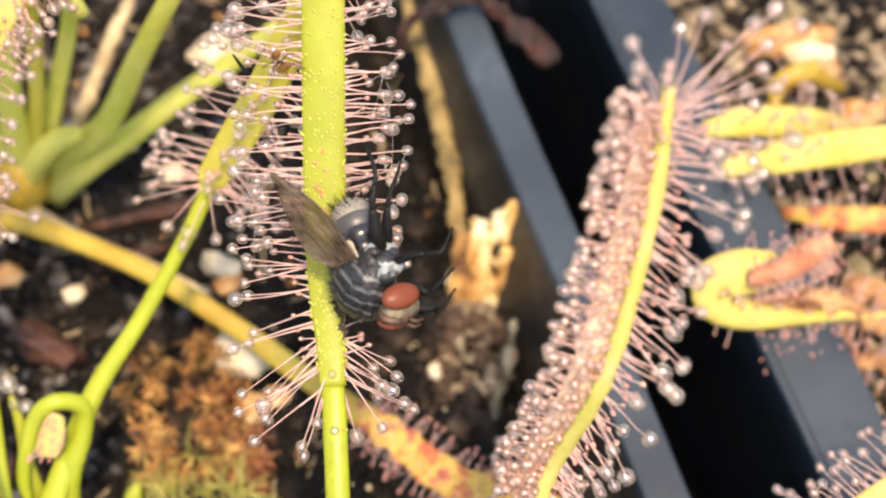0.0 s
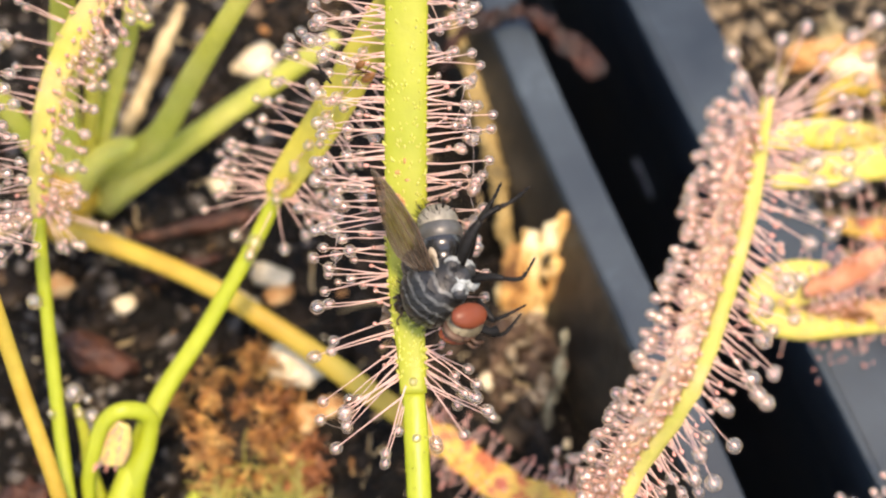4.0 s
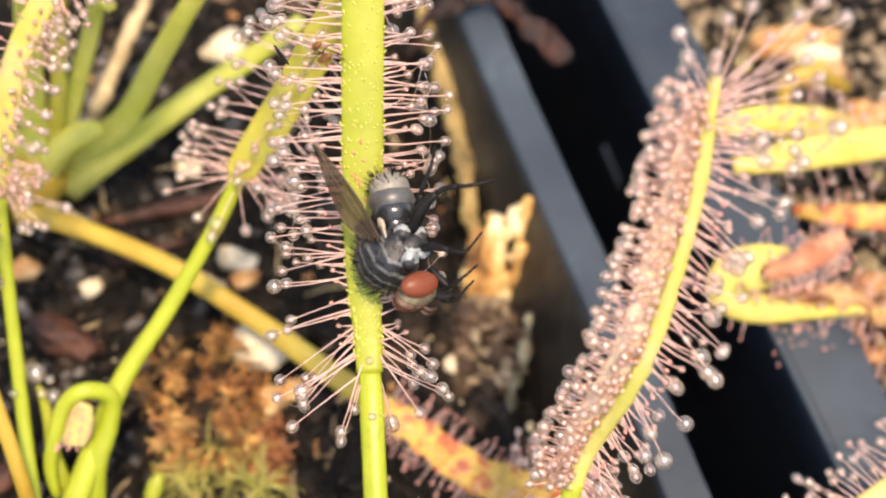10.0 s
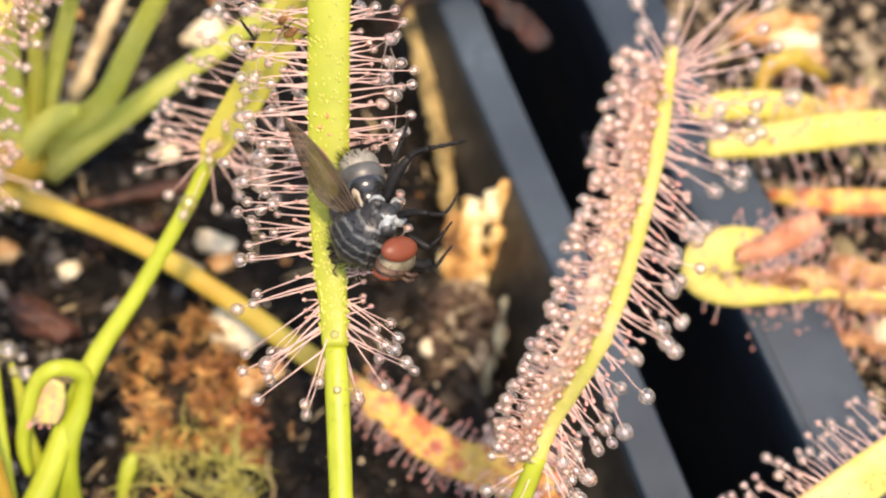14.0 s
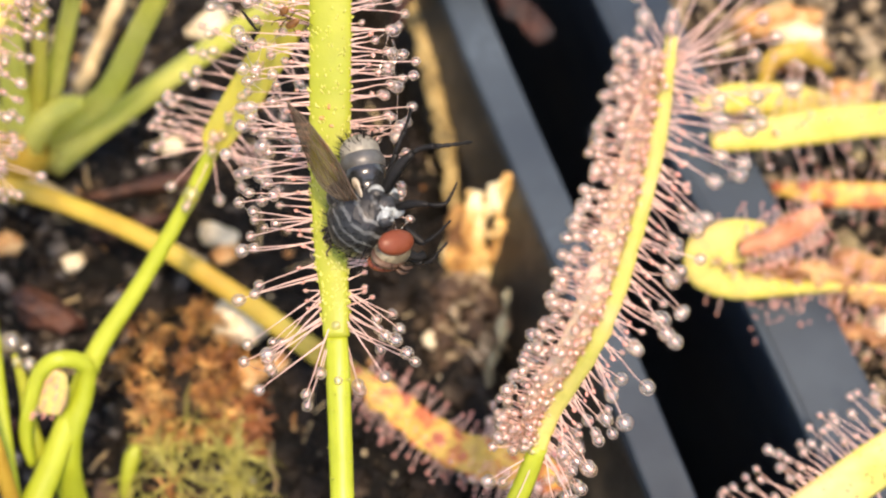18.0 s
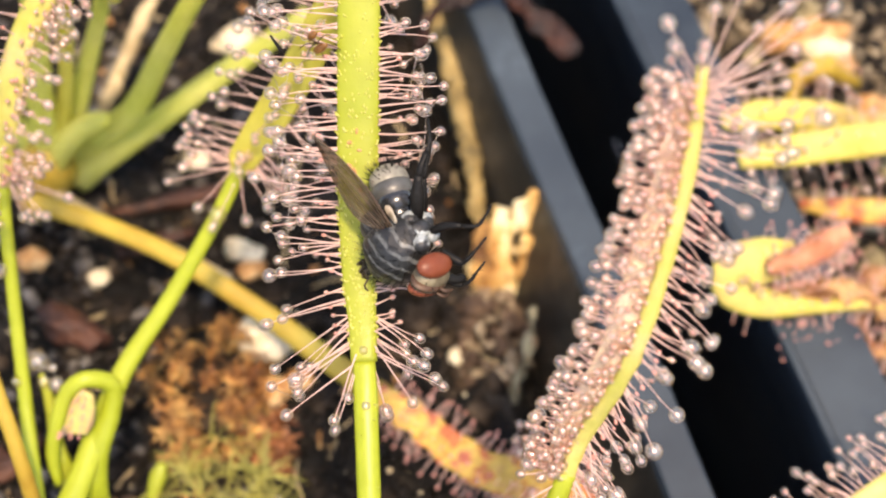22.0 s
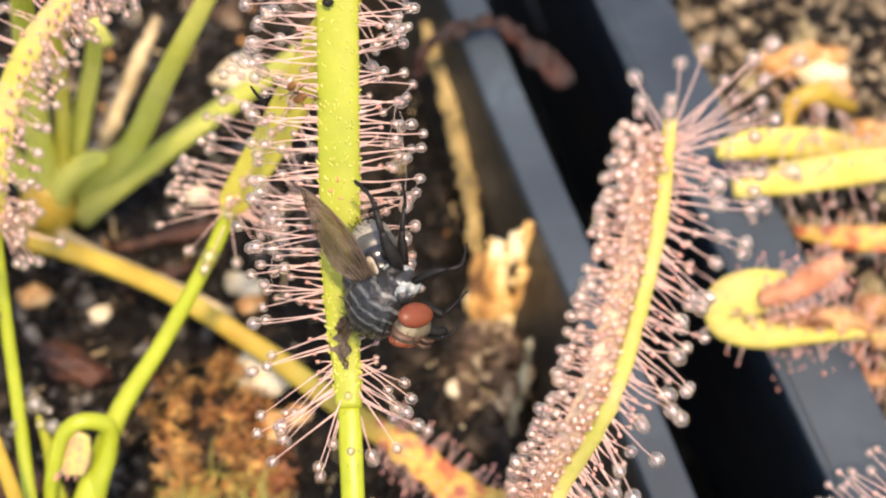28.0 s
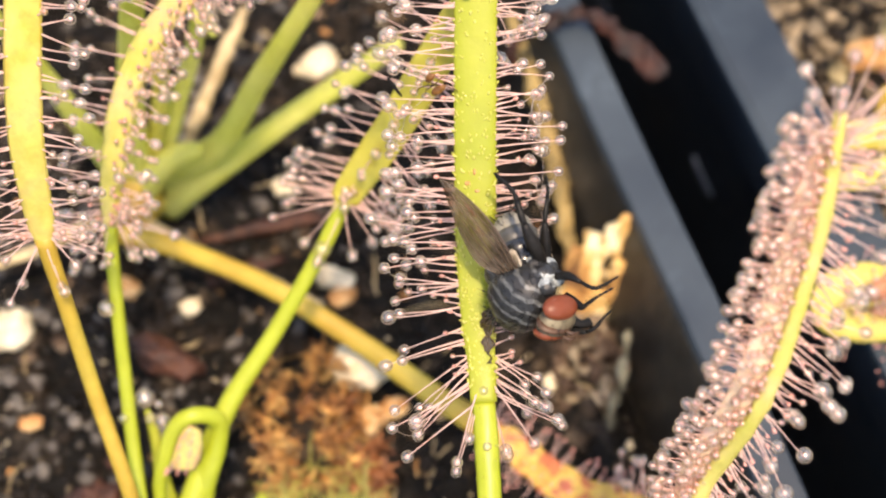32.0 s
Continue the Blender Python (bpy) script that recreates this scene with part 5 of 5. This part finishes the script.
FACE = surface("silvery_cream_face", [(0.4, (0.03, 0.02, 0.012)), (0.66, (0.22, 0.185, 0.115))], 600, 4000, 0.5, 0.4, 0.00006)
BROW = surface("dark_brown_brow", [(0.3, (0.03, 0.014, 0.007)), (0.7, (0.09, 0.045, 0.024))], 600, 4000, 0.5, 0.4, 0.00006)
CALYPTER = surface("white_calypter", [(0.3, (0.45, 0.36, 0.26)), (0.7, (0.72, 0.66, 0.54))], 600, 4000, 0.5, 0.3, 0.00005, glow_through=0.3)
VEIN = surface("brown_vein", [(0.3, (0.035, 0.02, 0.010)), (0.7, (0.10, 0.06, 0.035))], 600, 4000, 0.4, 0.2, 0.00003)


def membrane():
    m, n, l, p = material("smoky_wing_membrane")
    tint = ramp(n, l, noise_node(n, l, 1100, 5.0), (0.36, (0.05, 0.034, 0.022)), (0.64, (0.26, 0.20, 0.145)))
    l.new(tint, p.inputs["Base Color"])
    p.inputs["Roughness"].default_value = 0.2
    p.inputs["Specular IOR Level"].default_value = 0.8
    t = n.new("ShaderNodeBsdfTransparent")
    t.inputs["Color"].default_value = (0.62, 0.56, 0.48, 1)
    s = n.new("ShaderNodeMixShader")
    s.inputs[0].default_value = 0.60
    l.new(p.outputs[0], s.inputs[1])
    l.new(t.outputs[0], s.inputs[2])
    l.new(s.outputs[0], n["Material Output"].inputs["Surface"])
    return m


WING = membrane()

fly = base("fly", (-2.1, -16, 33.8), "grey-black bristly fly with brick-red eyes stuck on a sundew leaf", "fly")


def fly_part(name, bm, mats, parent=None, label="", at=(0, 0, 0)):
    mats = mats if isinstance(mats, (list, tuple)) else [mats]
    bmesh.ops.translate(bm, vec=-Vector(at), verts=bm.verts)
    ob = under(new(name, mesh_of(name, bm, *mats)), parent or fly)
    ob.location = Vector(at) * S
    return tagged(ob, label)


def bristles(bm, centre, radii, count, length, keep, back=0.5):
    """Stiff hairs over an ellipsoid that lean backwards."""
    for k in range(count):
        d = V(rng.gauss(0, 1), rng.gauss(0, 1), rng.gauss(0, 1)).normalized()
        if not keep(d):
            continue
        p = Vector(centre) + V(d.x * radii[0], d.y * radii[1], d.z * radii[2]) * 0.97
        w = (d + V(-back, 0, 0)).normalized()
        n = length * rng.uniform(0.6, 1.3)
        sweep(bm, [p, p + w * n * 0.55, p + w * n + V(-0.08 * n, 0, 0)], [0.022, 0.016, 0.004], [0.022, 0.016, 0.004], (0.1, 1, 0.2), 4)


def build_fly():
    bm = bmesh.new()
    ball(bm, (0.0, -0.6, 0.45), (1.85, 2.02, 1.55), None, 18, 24, rough=0.06, freq=2)
    fly_part("thorax", bm, THORAX, label="black thorax with pale grey stripes")
    bm = bmesh.new()
    ball(bm, (-1.62, -0.35, 1.15), (0.75, 0.95, 0.5), None, 10, 14)
    fly_part("scutellum", bm, THORAX)
    for at, r in (((0.95, 1.0, 0.15), (0.55, 0.5, 0.5)), ((0.2, 1.28, -0.2), (0.55, 0.42, 0.6)), ((-0.5, 1.25, 0.05), (0.5, 0.4, 0.5)), ((0.55, 1.1, -0.75), (0.5, 0.45, 0.45)), ((-0.3, 1.0, -0.85), (0.6, 0.5, 0.5))):
        bm = bmesh.new()
        ball(bm, at, r, None, 10, 14, rough=0.1, freq=3)
        fly_part("pleural_plate", bm, PLEURA)
    tilt = Matrix.Rotation(radians(-16), 3, "Z") @ Matrix.Rotation(radians(-6), 3, "Y")
    for k, (x, r) in enumerate(((-1.5, 1.0), (-2.1, 1.24), (-2.75, 1.25), (-3.42, 1.08))):
        bm = bmesh.new()
        at = tilt @ V(x, 0, 0)
        ball(bm, at + V(0, 0.0, -0.05), (0.95, r, r), tilt, 14, 20)
        fly_part("abdomen_segment", bm, (GLOSSY, GLOSSY, GREY, PALE)[k], label=("", "", "dusty grey band", "pale grey dusted tip")[k])
    bm = bmesh.new()
    end = tilt @ V(-3.4, 0, 0)
    bristles(bm, end, (1.1, 1.05, 1.05), 200, 0.42, lambda d: d.x < 0.1, 0.5)
    bristles(bm, (0.0, -0.6, 0.45), (1.85, 2.02, 1.55), 360, 0.55, lambda d: d.z > -0.3, 0.6)
    bristles(bm, (2.45, -0.1, -0.05), (0.8, 1.2, 1.05), 50, 0.4, lambda d: d.x > 0 and abs(d.y) < 0.5, -0.3)
    tagged(fly_part("bristles", bm, BLACK, label="stiff black bristles"), kind="stuff")
    bm = bmesh.new()
    ball(bm, (2.4, -0.12, -0.08), (0.8, 1.1, 1.1), None, 14, 18)
    head = fly_part("head", bm, FACE, label="silvery cream face")
    bm = bmesh.new()
    ball(bm, (2.56, -0.02, 0.16), (0.78, 0.26, 1.08), None, 12, 14)
    fly_part("brow", bm, BROW, label="dark brown stripe between the eyes")
    for y, x in ((0.92, 2.35), (-0.72, 2.5)):
        bm = bmesh.new()
        turn = Matrix.Rotation(radians(-24 if y > 0 else 20), 3, "Z")
        ball(bm, (x, y, 0.1 if y > 0 else 0.02), (0.68, 0.5, 1.08) if y > 0 else (0.68, 0.42, 1.04), turn, 16, 24)
        fly_part("compound_eye", bm, EYE)
    for y in (0.06, -0.36):
        bm = bmesh.new()
        sweep(bm, spline([(3.2, y, -0.1), (3.5, y, -0.35), (3.5, y, -0.8)], 6), along([0.09, 0.13, 0.07], 6), along([0.09, 0.13, 0.07], 6), (0, 1, 0), 6)
        fly_part("antenna", bm, BROW)
    bm = bmesh.new()
    sweep(bm, spline([(2.5, -0.1, -1.0), (2.9, -0.1, -1.5), (2.9, -0.1, -2.0)], 6), along([0.35, 0.22, 0.3], 6), along([0.3, 0.2, 0.25], 6), (0, 1, 0), 8)
    fly_part("proboscis", bm, BLACK)
    for at, r, t in (((-0.7, 1.5, 1.2), (0.42, 0.3, 0.1), 0.3), ((-1.15, 1.4, 1.1), (0.4, 0.22, 0.1), -0.4)):
        bm = bmesh.new()
        ball(bm, at, r, Matrix.Rotation(t, 3, "X"), 8, 12)
        fly_part("calypter", bm, CALYPTER)


def wing(name, root, lead, trail, label, crumple=0.0):
    """A wing between its leading and trailing edge, with veins along it."""
    a, b = spline(lead, 20), spline(trail, 20)
    rows = [[p.lerp(q, k / 6) + V(0, 0, 1) * (0.05 * math.sin(k * 2.1 + i * 0.3) + crumple * noise.noise(V(i * 0.35, k * 0.6, 3))) for k in range(7)] for i, (p, q) in enumerate(zip(a, b))]
    bm = bmesh.new()
    for lift in (0.0, 0.018):
        grid = [[bm.verts.new(p + V(0, 0, lift)) for p in row] for row in rows]
        for r, s in zip(grid, grid[1:]):
            for k in range(6):
                bm.faces.new((r[k], r[k + 1], s[k + 1], s[k])).smooth = True
    ob = fly_part(name, bm, WING, None, label, root)
    for k, stop, r in ((0, 20, 0.06), (1, 17, 0.04), (2, 19, 0.036), (3, 20, 0.032), (4, 16, 0.032), (5, 12, 0.03)):
        bm = bmesh.new()
        p = [rows[i][k] + V(0, 0, 0.01) for i in range(stop + 1)]
        sweep(bm, p, [r * (1.3 - 0.8 * i / stop) for i in range(stop + 1)], [r * (1.3 - 0.8 * i / stop) for i in range(stop + 1)], (0.1, 0.2, 1), 4)
        v = fly_part("vein", bm, VEIN, ob, at=root)
        v.location = (0, 0, 0)
    return ob


def leg(path, thick=0.2, label=""):
    """A leg from its hip: femur, shin and jointed foot, with bristles."""
    p = spline(path, 24)
    knee, ankle = 9, 16
    root = Vector(path[0])

    def piece(name, a, b, w, parent):
        bm = bmesh.new()
        w = along(w, b - a)
        sweep(bm, p[a:b + 1], w, [0.85 * v for v in w], (0.2, 0.3, 1), 8)
        ob = fly_part(name, bm, BLACK, parent, at=path[0])
        if parent:
            ob.location = (0, 0, 0)
        return ob

    femur = piece("leg", 0, knee, [thick * 0.7, thick, thick * 1.05, thick * 0.8, thick * 0.5], None)
    tagged(femur, label)
    piece("shin", knee, ankle, [thick * 0.45, thick * 0.5, thick * 0.42, thick * 0.5], femur)
    piece("foot", ankle, 24, [thick * 0.34, thick * 0.42, thick * 0.26, thick * 0.38, thick * 0.24, thick * 0.36, thick * 0.2, thick * 0.34, thick * 0.12], femur)
    bm = bmesh.new()
    for k in range(40):
        i = rng.randrange(4, 23)
        t = (p[i + 1] - p[i]).normalized()
        d = (V(rng.gauss(0, 1), rng.gauss(0, 1), rng.gauss(0, 1)).normalized() + t * 0.8).normalized()
        sweep(bm, [p[i], p[i] + d * rng.uniform(0.18, 0.34)], [0.018, 0.004], [0.018, 0.004], (0.1, 1, 0.2), 3)
    hair = fly_part("bristles", bm, BLACK, femur, at=path[0])
    hair.location = (0, 0, 0)
    tagged(hair, kind="stuff")
    return femur


build_fly()
ROOT = (-0.35, 1.3, 1.35)
wing_left = wing("wing", ROOT, [(-0.1, 1.6, 1.6), (-1.98, 3.0, 2.6), (-3.95, 3.4, 3.5), (-5.4, 3.3, 4.05)], [(-0.9, 0.3, 1.75), (-2.2, 0.2, 2.4), (-3.9, 1.5, 3.3), (-5.3, 3.15, 4.04)], "smoky brown veined wing held up over the back")
wing_right = wing("wing", (-0.3, -1.7, 0.8), [(-0.2, -1.8, 0.8), (-0.3, -3.0, 0.9), (0.2, -4.2, 0.9), (0.7, -5.1, 0.8)], [(-1.0, -1.9, 0.8), (-1.4, -3.6, 1.0), (-1.0, -4.6, 1.1), (0.2, -5.2, 0.9)], "crumpled brown wing glued to the leaf", 0.5)
SLIM = 0.24
hind_left = leg([(-0.45, 1.2, -0.45), (-0.85, 2.6, 0.05), (-1.45, 3.9, 0.15), (-1.85, 4.5, -0.1), (-2.5, 5.1, -0.6), (-3.7, 5.5, -1.0)], 0.4, "thick black hind leg")
mid_left = leg([(0.5, 1.2, -0.6), (1.24, 2.5, -0.8), (2.1, 3.29, -1.65), (1.9, 3.6, -2.2), (1.37, 4.0, -2.8)], SLIM)
front_left = leg([(1.5, 0.8, -0.9), (2.6, 0.9, -1.3), (2.8, 1.3, -1.5), (2.75, 1.7, -1.94), (2.4, 2.02, -2.9)], SLIM)
front_right = leg([(1.5, -0.7, -0.9), (2.9, -0.5, -1.6), (3.4, 0.1, -1.9), (3.2, 0.6, -2.4), (2.9, 0.9, -3.0)], SLIM)
hind_right = leg([(-0.6, 0.9, -1.0), (-1.4, 2.4, -0.9), (-2.0, 3.4, -1.1), (-2.6, 4.1, -1.6), (-3.5, 4.3, -2.3)], 0.3)
mid_right = leg([(0.4, -1.0, -0.8), (0.3, -2.0, -1.3), (0.0, -2.8, -1.9), (-0.4, -3.4, -2.3)], SLIM)


# ---- small remains on the leaves ----
AMBER = surface("amber_chitin", [(0.3, (0.07, 0.025, 0.008)), (0.6, (0.28, 0.12, 0.03))], 900, 4000, 0.3, 0.4, 0.0001, 0.5, glow_through=0.2)


def gnat():
    body = base("dead_gnat", (-6.1, -6.7, 38.0), "tiny amber dead gnat caught between the dewy tentacles", "gnat")
    bm = bmesh.new()
    ball(bm, (-6.0, -6.8, 38.2), (0.26, 0.24, 0.55), Matrix.Rotation(0.7, 3, "Y"), 8, 10, rough=0.3)
    ball(bm, (-6.45, -6.4, 38.75), (0.22, 0.2, 0.4), Matrix.Rotation(0.5, 3, "Y"), 8, 10, rough=0.3)
    part("body", bm, AMBER, body)
    for a in range(6):
        bm = bmesh.new()
        d = V(math.cos(a), 0.3 * math.sin(2 * a), math.sin(a) - 0.3)
        p = V(-6.2, -6.6, 38.4)
        sweep(bm, spline([p, p + d * 0.7, p + d * 1.1 + V(0.1, 0, -0.3)], 5), along([0.04, 0.025], 5), along([0.04, 0.025], 5), (0.2, 1, 0.1), 4)
        part("leg", bm, BROWN, body)
    bm = bmesh.new()
    sweep(bm, spline([(-8.7, -6.2, 38.5), (-8.3, -6.5, 37.9), (-8.0, -6.7, 37.5)], 5), along([0.06, 0.12, 0.05], 5), along([0.06, 0.1, 0.05], 5), (0.2, 1, 0.1), 6)
    thing("dead_gnat", bm, BLACK, "thin dark remains of a gnat on the tentacles", "gnat", at=(-8.3, -6.5, 37.9))
    bm = bmesh.new()
    ball(bm, (-4.45, -2.7, 41.15), (0.28, 0.26, 0.25), None, 7, 9, rough=0.6, freq=2.5)
    thing("dirt_speck", bm, BLACK, "small black speck of dirt on the leaf", "dirt", at=(-4.45, -2.7, 41.15))


gnat()


# ---- what moves: the fly turns and pulls, its legs reach, its wing buzzes ----
def motions():
    walk(fly, [(t, pose(*p)) for t, *p in [
        (0, -0.00137, -0.01653, 0.03365, 69.6, -3.1, -57.4), (0.5, -0.00188, -0.01642, 0.03371, 67.5, -0.5, -58.7), (1, -0.00164, -0.01641, 0.03382, 63.8, 1, -59.5),
        (1.5, -0.00165, -0.01633, 0.03377, 64.6, 0.1, -58.7), (2, -0.00193, -0.01639, 0.03367, 57.3, -1.7, -61), (2.5, -0.00224, -0.01658, 0.03359, 56.4, -0.3, -65.4),
        (4.5, -0.00197, -0.01658, 0.03345, 63.8, 6.6, -68.9), (5, -0.0025, -0.01614, 0.03371, 63.9, 8.6, -70.1), (5.5, -0.00267, -0.01616, 0.03362, 64.5, 8.2, -74.6),
        (6, -0.00268, -0.01609, 0.03366, 68.7, 9.3, -72.4), (6.5, -0.00253, -0.01607, 0.03366, 69.6, 8.3, -72.7), (7, -0.00222, -0.01601, 0.03373, 69.5, 8.2, -69.6),
        (7.5, -0.00214, -0.01602, 0.03376, 70, 7.7, -68.8), (8, -0.0022, -0.01603, 0.03376, 69.6, 8.6, -69.4), (8.5, -0.00214, -0.01603, 0.03378, 70.4, 8.1, -69),
        (9, -0.00214, -0.01603, 0.03376, 70.5, 8.5, -68.7), (9.5, -0.00219, -0.01603, 0.03376, 70.1, 9.3, -70.1), (10, -0.00214, -0.01605, 0.03379, 70.1, 8, -68.4),
        (10.5, -0.00218, -0.01608, 0.03377, 69, 8.1, -68.6), (11, -0.00096, -0.01574, 0.03394, 66.6, 4, -64), (11.5, -0.00105, -0.01649, 0.0335, 65.9, 3, -63.6),
        (12, -0.00185, -0.01668, 0.03339, 66, 1.8, -64), (12.5, -0.00278, -0.01639, 0.03356, 66.3, 0.3, -64.5), (13, -0.00229, -0.01632, 0.0336, 65.7, 0.1, -63.4),
        (13.5, -0.00225, -0.01632, 0.03361, 65.6, -0, -63.3), (14, -0.00156, -0.01602, 0.03377, 65, -0.3, -62), (14.5, -0.00186, -0.01619, 0.03367, 65.3, -0.2, -62.7),
        (15, -0.00185, -0.01618, 0.03368, 65.3, -0.2, -62.6), (15.5, -0.00198, -0.01627, 0.03363, 65.4, -0.2, -62.9), (17.5, -0.00192, -0.01594, 0.03383, 62.1, 7, -66.5),
        (18, -0.00177, -0.01591, 0.03382, 63.5, 6.2, -64.3), (18.5, -0.00156, -0.016, 0.03368, 63.3, 3.4, -60.3), (19, -0.0013, -0.0158, 0.03378, 64.4, 1.7, -56.4),
        (19.5, -0.00146, -0.01584, 0.03379, 64.1, 2.1, -58.5), (20, -0.00133, -0.01594, 0.03376, 63.5, 2.6, -57.7), (20.5, -0.00134, -0.01585, 0.03373, 63.9, 2.1, -57.8),
        (21, -0.00146, -0.01587, 0.03373, 63.8, 2.2, -59.4), (21.5, -0.00135, -0.01591, 0.03372, 63.6, 2.3, -59.3), (22, -0.00139, -0.01592, 0.03369, 63.4, 2, -59.2),
        (22.5, -0.00134, -0.0158, 0.03378, 63.8, 2.3, -57.9), (23, -0.00128, -0.01588, 0.03374, 64.3, 1.3, -58.8), (23.5, -0.00131, -0.01585, 0.03377, 65.2, 1.1, -58.4),
        (24, -0.00099, -0.01569, 0.03393, 65.6, 0.9, -51.6), (24.5, -0.00165, -0.01572, 0.03395, 66.2, 1.6, -53.7), (25, -0.00161, -0.01582, 0.0339, 64.6, 3.4, -57),
        (25.5, -0.00146, -0.01594, 0.03383, 63.9, 3.6, -59.2), (27.5, -0.00122, -0.0163, 0.0337, 58.7, -5.2, -57.6), (28, -0.00136, -0.01625, 0.0337, 58.6, -3.2, -59),
        (28.5, -0.00138, -0.01625, 0.03368, 59.4, -1.8, -61.1), (29, -0.00137, -0.01619, 0.0337, 59.5, -2.2, -61), (29.5, -0.00125, -0.01624, 0.03372, 59.8, -4.4, -59.2),
        (30, -0.00122, -0.01624, 0.03376, 60.9, -5.4, -59.1), (30.5, -0.00115, -0.01621, 0.03376, 61.9, -5.6, -60.2), (31, -0.00116, -0.01622, 0.03374, 62.4, -5.4, -61),
        (31.5, -0.00118, -0.01618, 0.03373, 62.5, -4.9, -60.8), (32, -0.0012, -0.0162, 0.03373, 62.1, -6, -60.4),
    ]])

    def limb(ob, rows):
        x, y, z = ob.location
        walk(ob, [(t, pose(x, y, z, *turn)) for t, *turn in rows])

    limb(hind_left, [(0, 0, 10, 0), (1.0, 0, -30, 0), (2, 0, -78, 0), (2.5, 0, -84, 0), (4.5, 0, -40, 0), (5.0, 0, -75, 0), (6, 0, -80, 0), (8, 0, -84, 0), (9, 0, -80, 0), (10.5, 0, -76, 0), (10.9, 0, -10, 0), (11.6, 0, 4, 0), (12.3, 0, -20, 0),
                     (13, 0, -78, 0), (14, 0, -80, 0), (15.5, 0, -74, 0), (17.5, 0, -80, 0), (19, 0, -84, -6), (20.2, 0, -80, -6), (20.8, 0, -10, 0), (22, 0, 0, 0), (24, 0, 4, 0), (25.5, 0, 8, 0), (27.5, 12, 28, 20), (29, 14, 30, 22), (30.5, 12, 26, 20), (32, 14, 30, 22)])
    limb(mid_left, [(0, 0, 0, 0), (1, 0, -12, 6), (2, 4, -8, 4), (3, 0, 4, 8), (4.5, 0, 0, 0), (5.2, 0, 12, -14), (6, 4, -10, -4), (7.2, 0, 6, -8), (8.2, 0, -10, 4), (9, 0, 14, 16), (10, 0, -8, 4), (10.8, 0, -24, -12), (11.5, 0, -6, -8), (12.2, 0, -22, 4), (13, 0, 6, 6), (14, 0, -4, -2),
                    (15, 0, 8, 4), (17.5, 0, -2, 0), (18.5, 0, 8, 6), (19.5, 0, -6, 2), (21, 0, 0, 0), (22, 0, -6, 3), (23, 0, 4, -4), (24, 0, 10, 8), (25, 0, -4, 2), (27.5, 0, 10, 4), (28.5, 0, 14, 8), (29.6, 0, 12, 4), (30.5, 0, 2, 0), (31.3, 0, -8, -4), (32, 0, -30, -14)])
    limb(front_left, [(0, 0, 0, 0), (1, 6, -8, 0), (2, 0, 10, 6), (3.5, -6, 0, 0), (5, 0, -14, 6), (6, 4, 8, 0), (7, 0, -10, 0), (8, 0, 6, 8), (9, 0, -16, 4), (10, 0, 4, -4), (11, 6, 10, 0), (12, 0, -8, 6), (13, 0, 0, 0), (14, -4, 12, 4), (15, 0, -6, 0), (17.5, 0, 8, 0), (19, 0, -4, 4),
                      (20, 0, 6, 0), (21, 0, 0, 0), (22, 0, 6, 4), (23, 4, -6, 0), (24, 0, 4, 4), (25.5, 0, -8, 0), (28, 0, 4, 4), (29.6, 0, 0, 0), (31, 4, -8, 0), (32, 0, -14, 8)])
    limb(front_right, [(0, 0, 0, 0), (4, 0, 8, 0), (8, 4, -6, 0), (12, 0, 8, 6), (16, 0, -4, 0), (20, 0, 6, 0), (24, 0, -6, 4), (28, 0, 4, 0), (32, 0, -6, 0)])
    limb(hind_right, [(0, 0, -6, 0), (2, 0, 0, 0), (5, 0, -8, 0), (9, 0, 0, 0), (11, 0, 10, 0), (13, 0, 0, 0), (17.5, 0, 2, 0), (21, 0, 12, 0), (24, 0, 6, 0), (28, 0, 16, 4), (32, 0, 14, 4)])
    still = [(2.0, 0), (4.4, 0), (5.6, 0), (10.7, 0), (12.6, 0), (24.1, 0), (32.0, 0)]
    beat = [(0.1 * k, 24 if k % 2 else -14) for k in range(19)] + [(4.6 + 0.1 * k, 20 if k % 2 else -10) for k in range(9)] + [(10.8 + 0.1 * k, 34 if k % 2 else -6) for k in range(18)] + [(23.8, 8), (23.9, -6)]
    limb(wing_left, [(t, a, -0.5 * a, 0) for t, a in sorted(still + beat)])


motions()
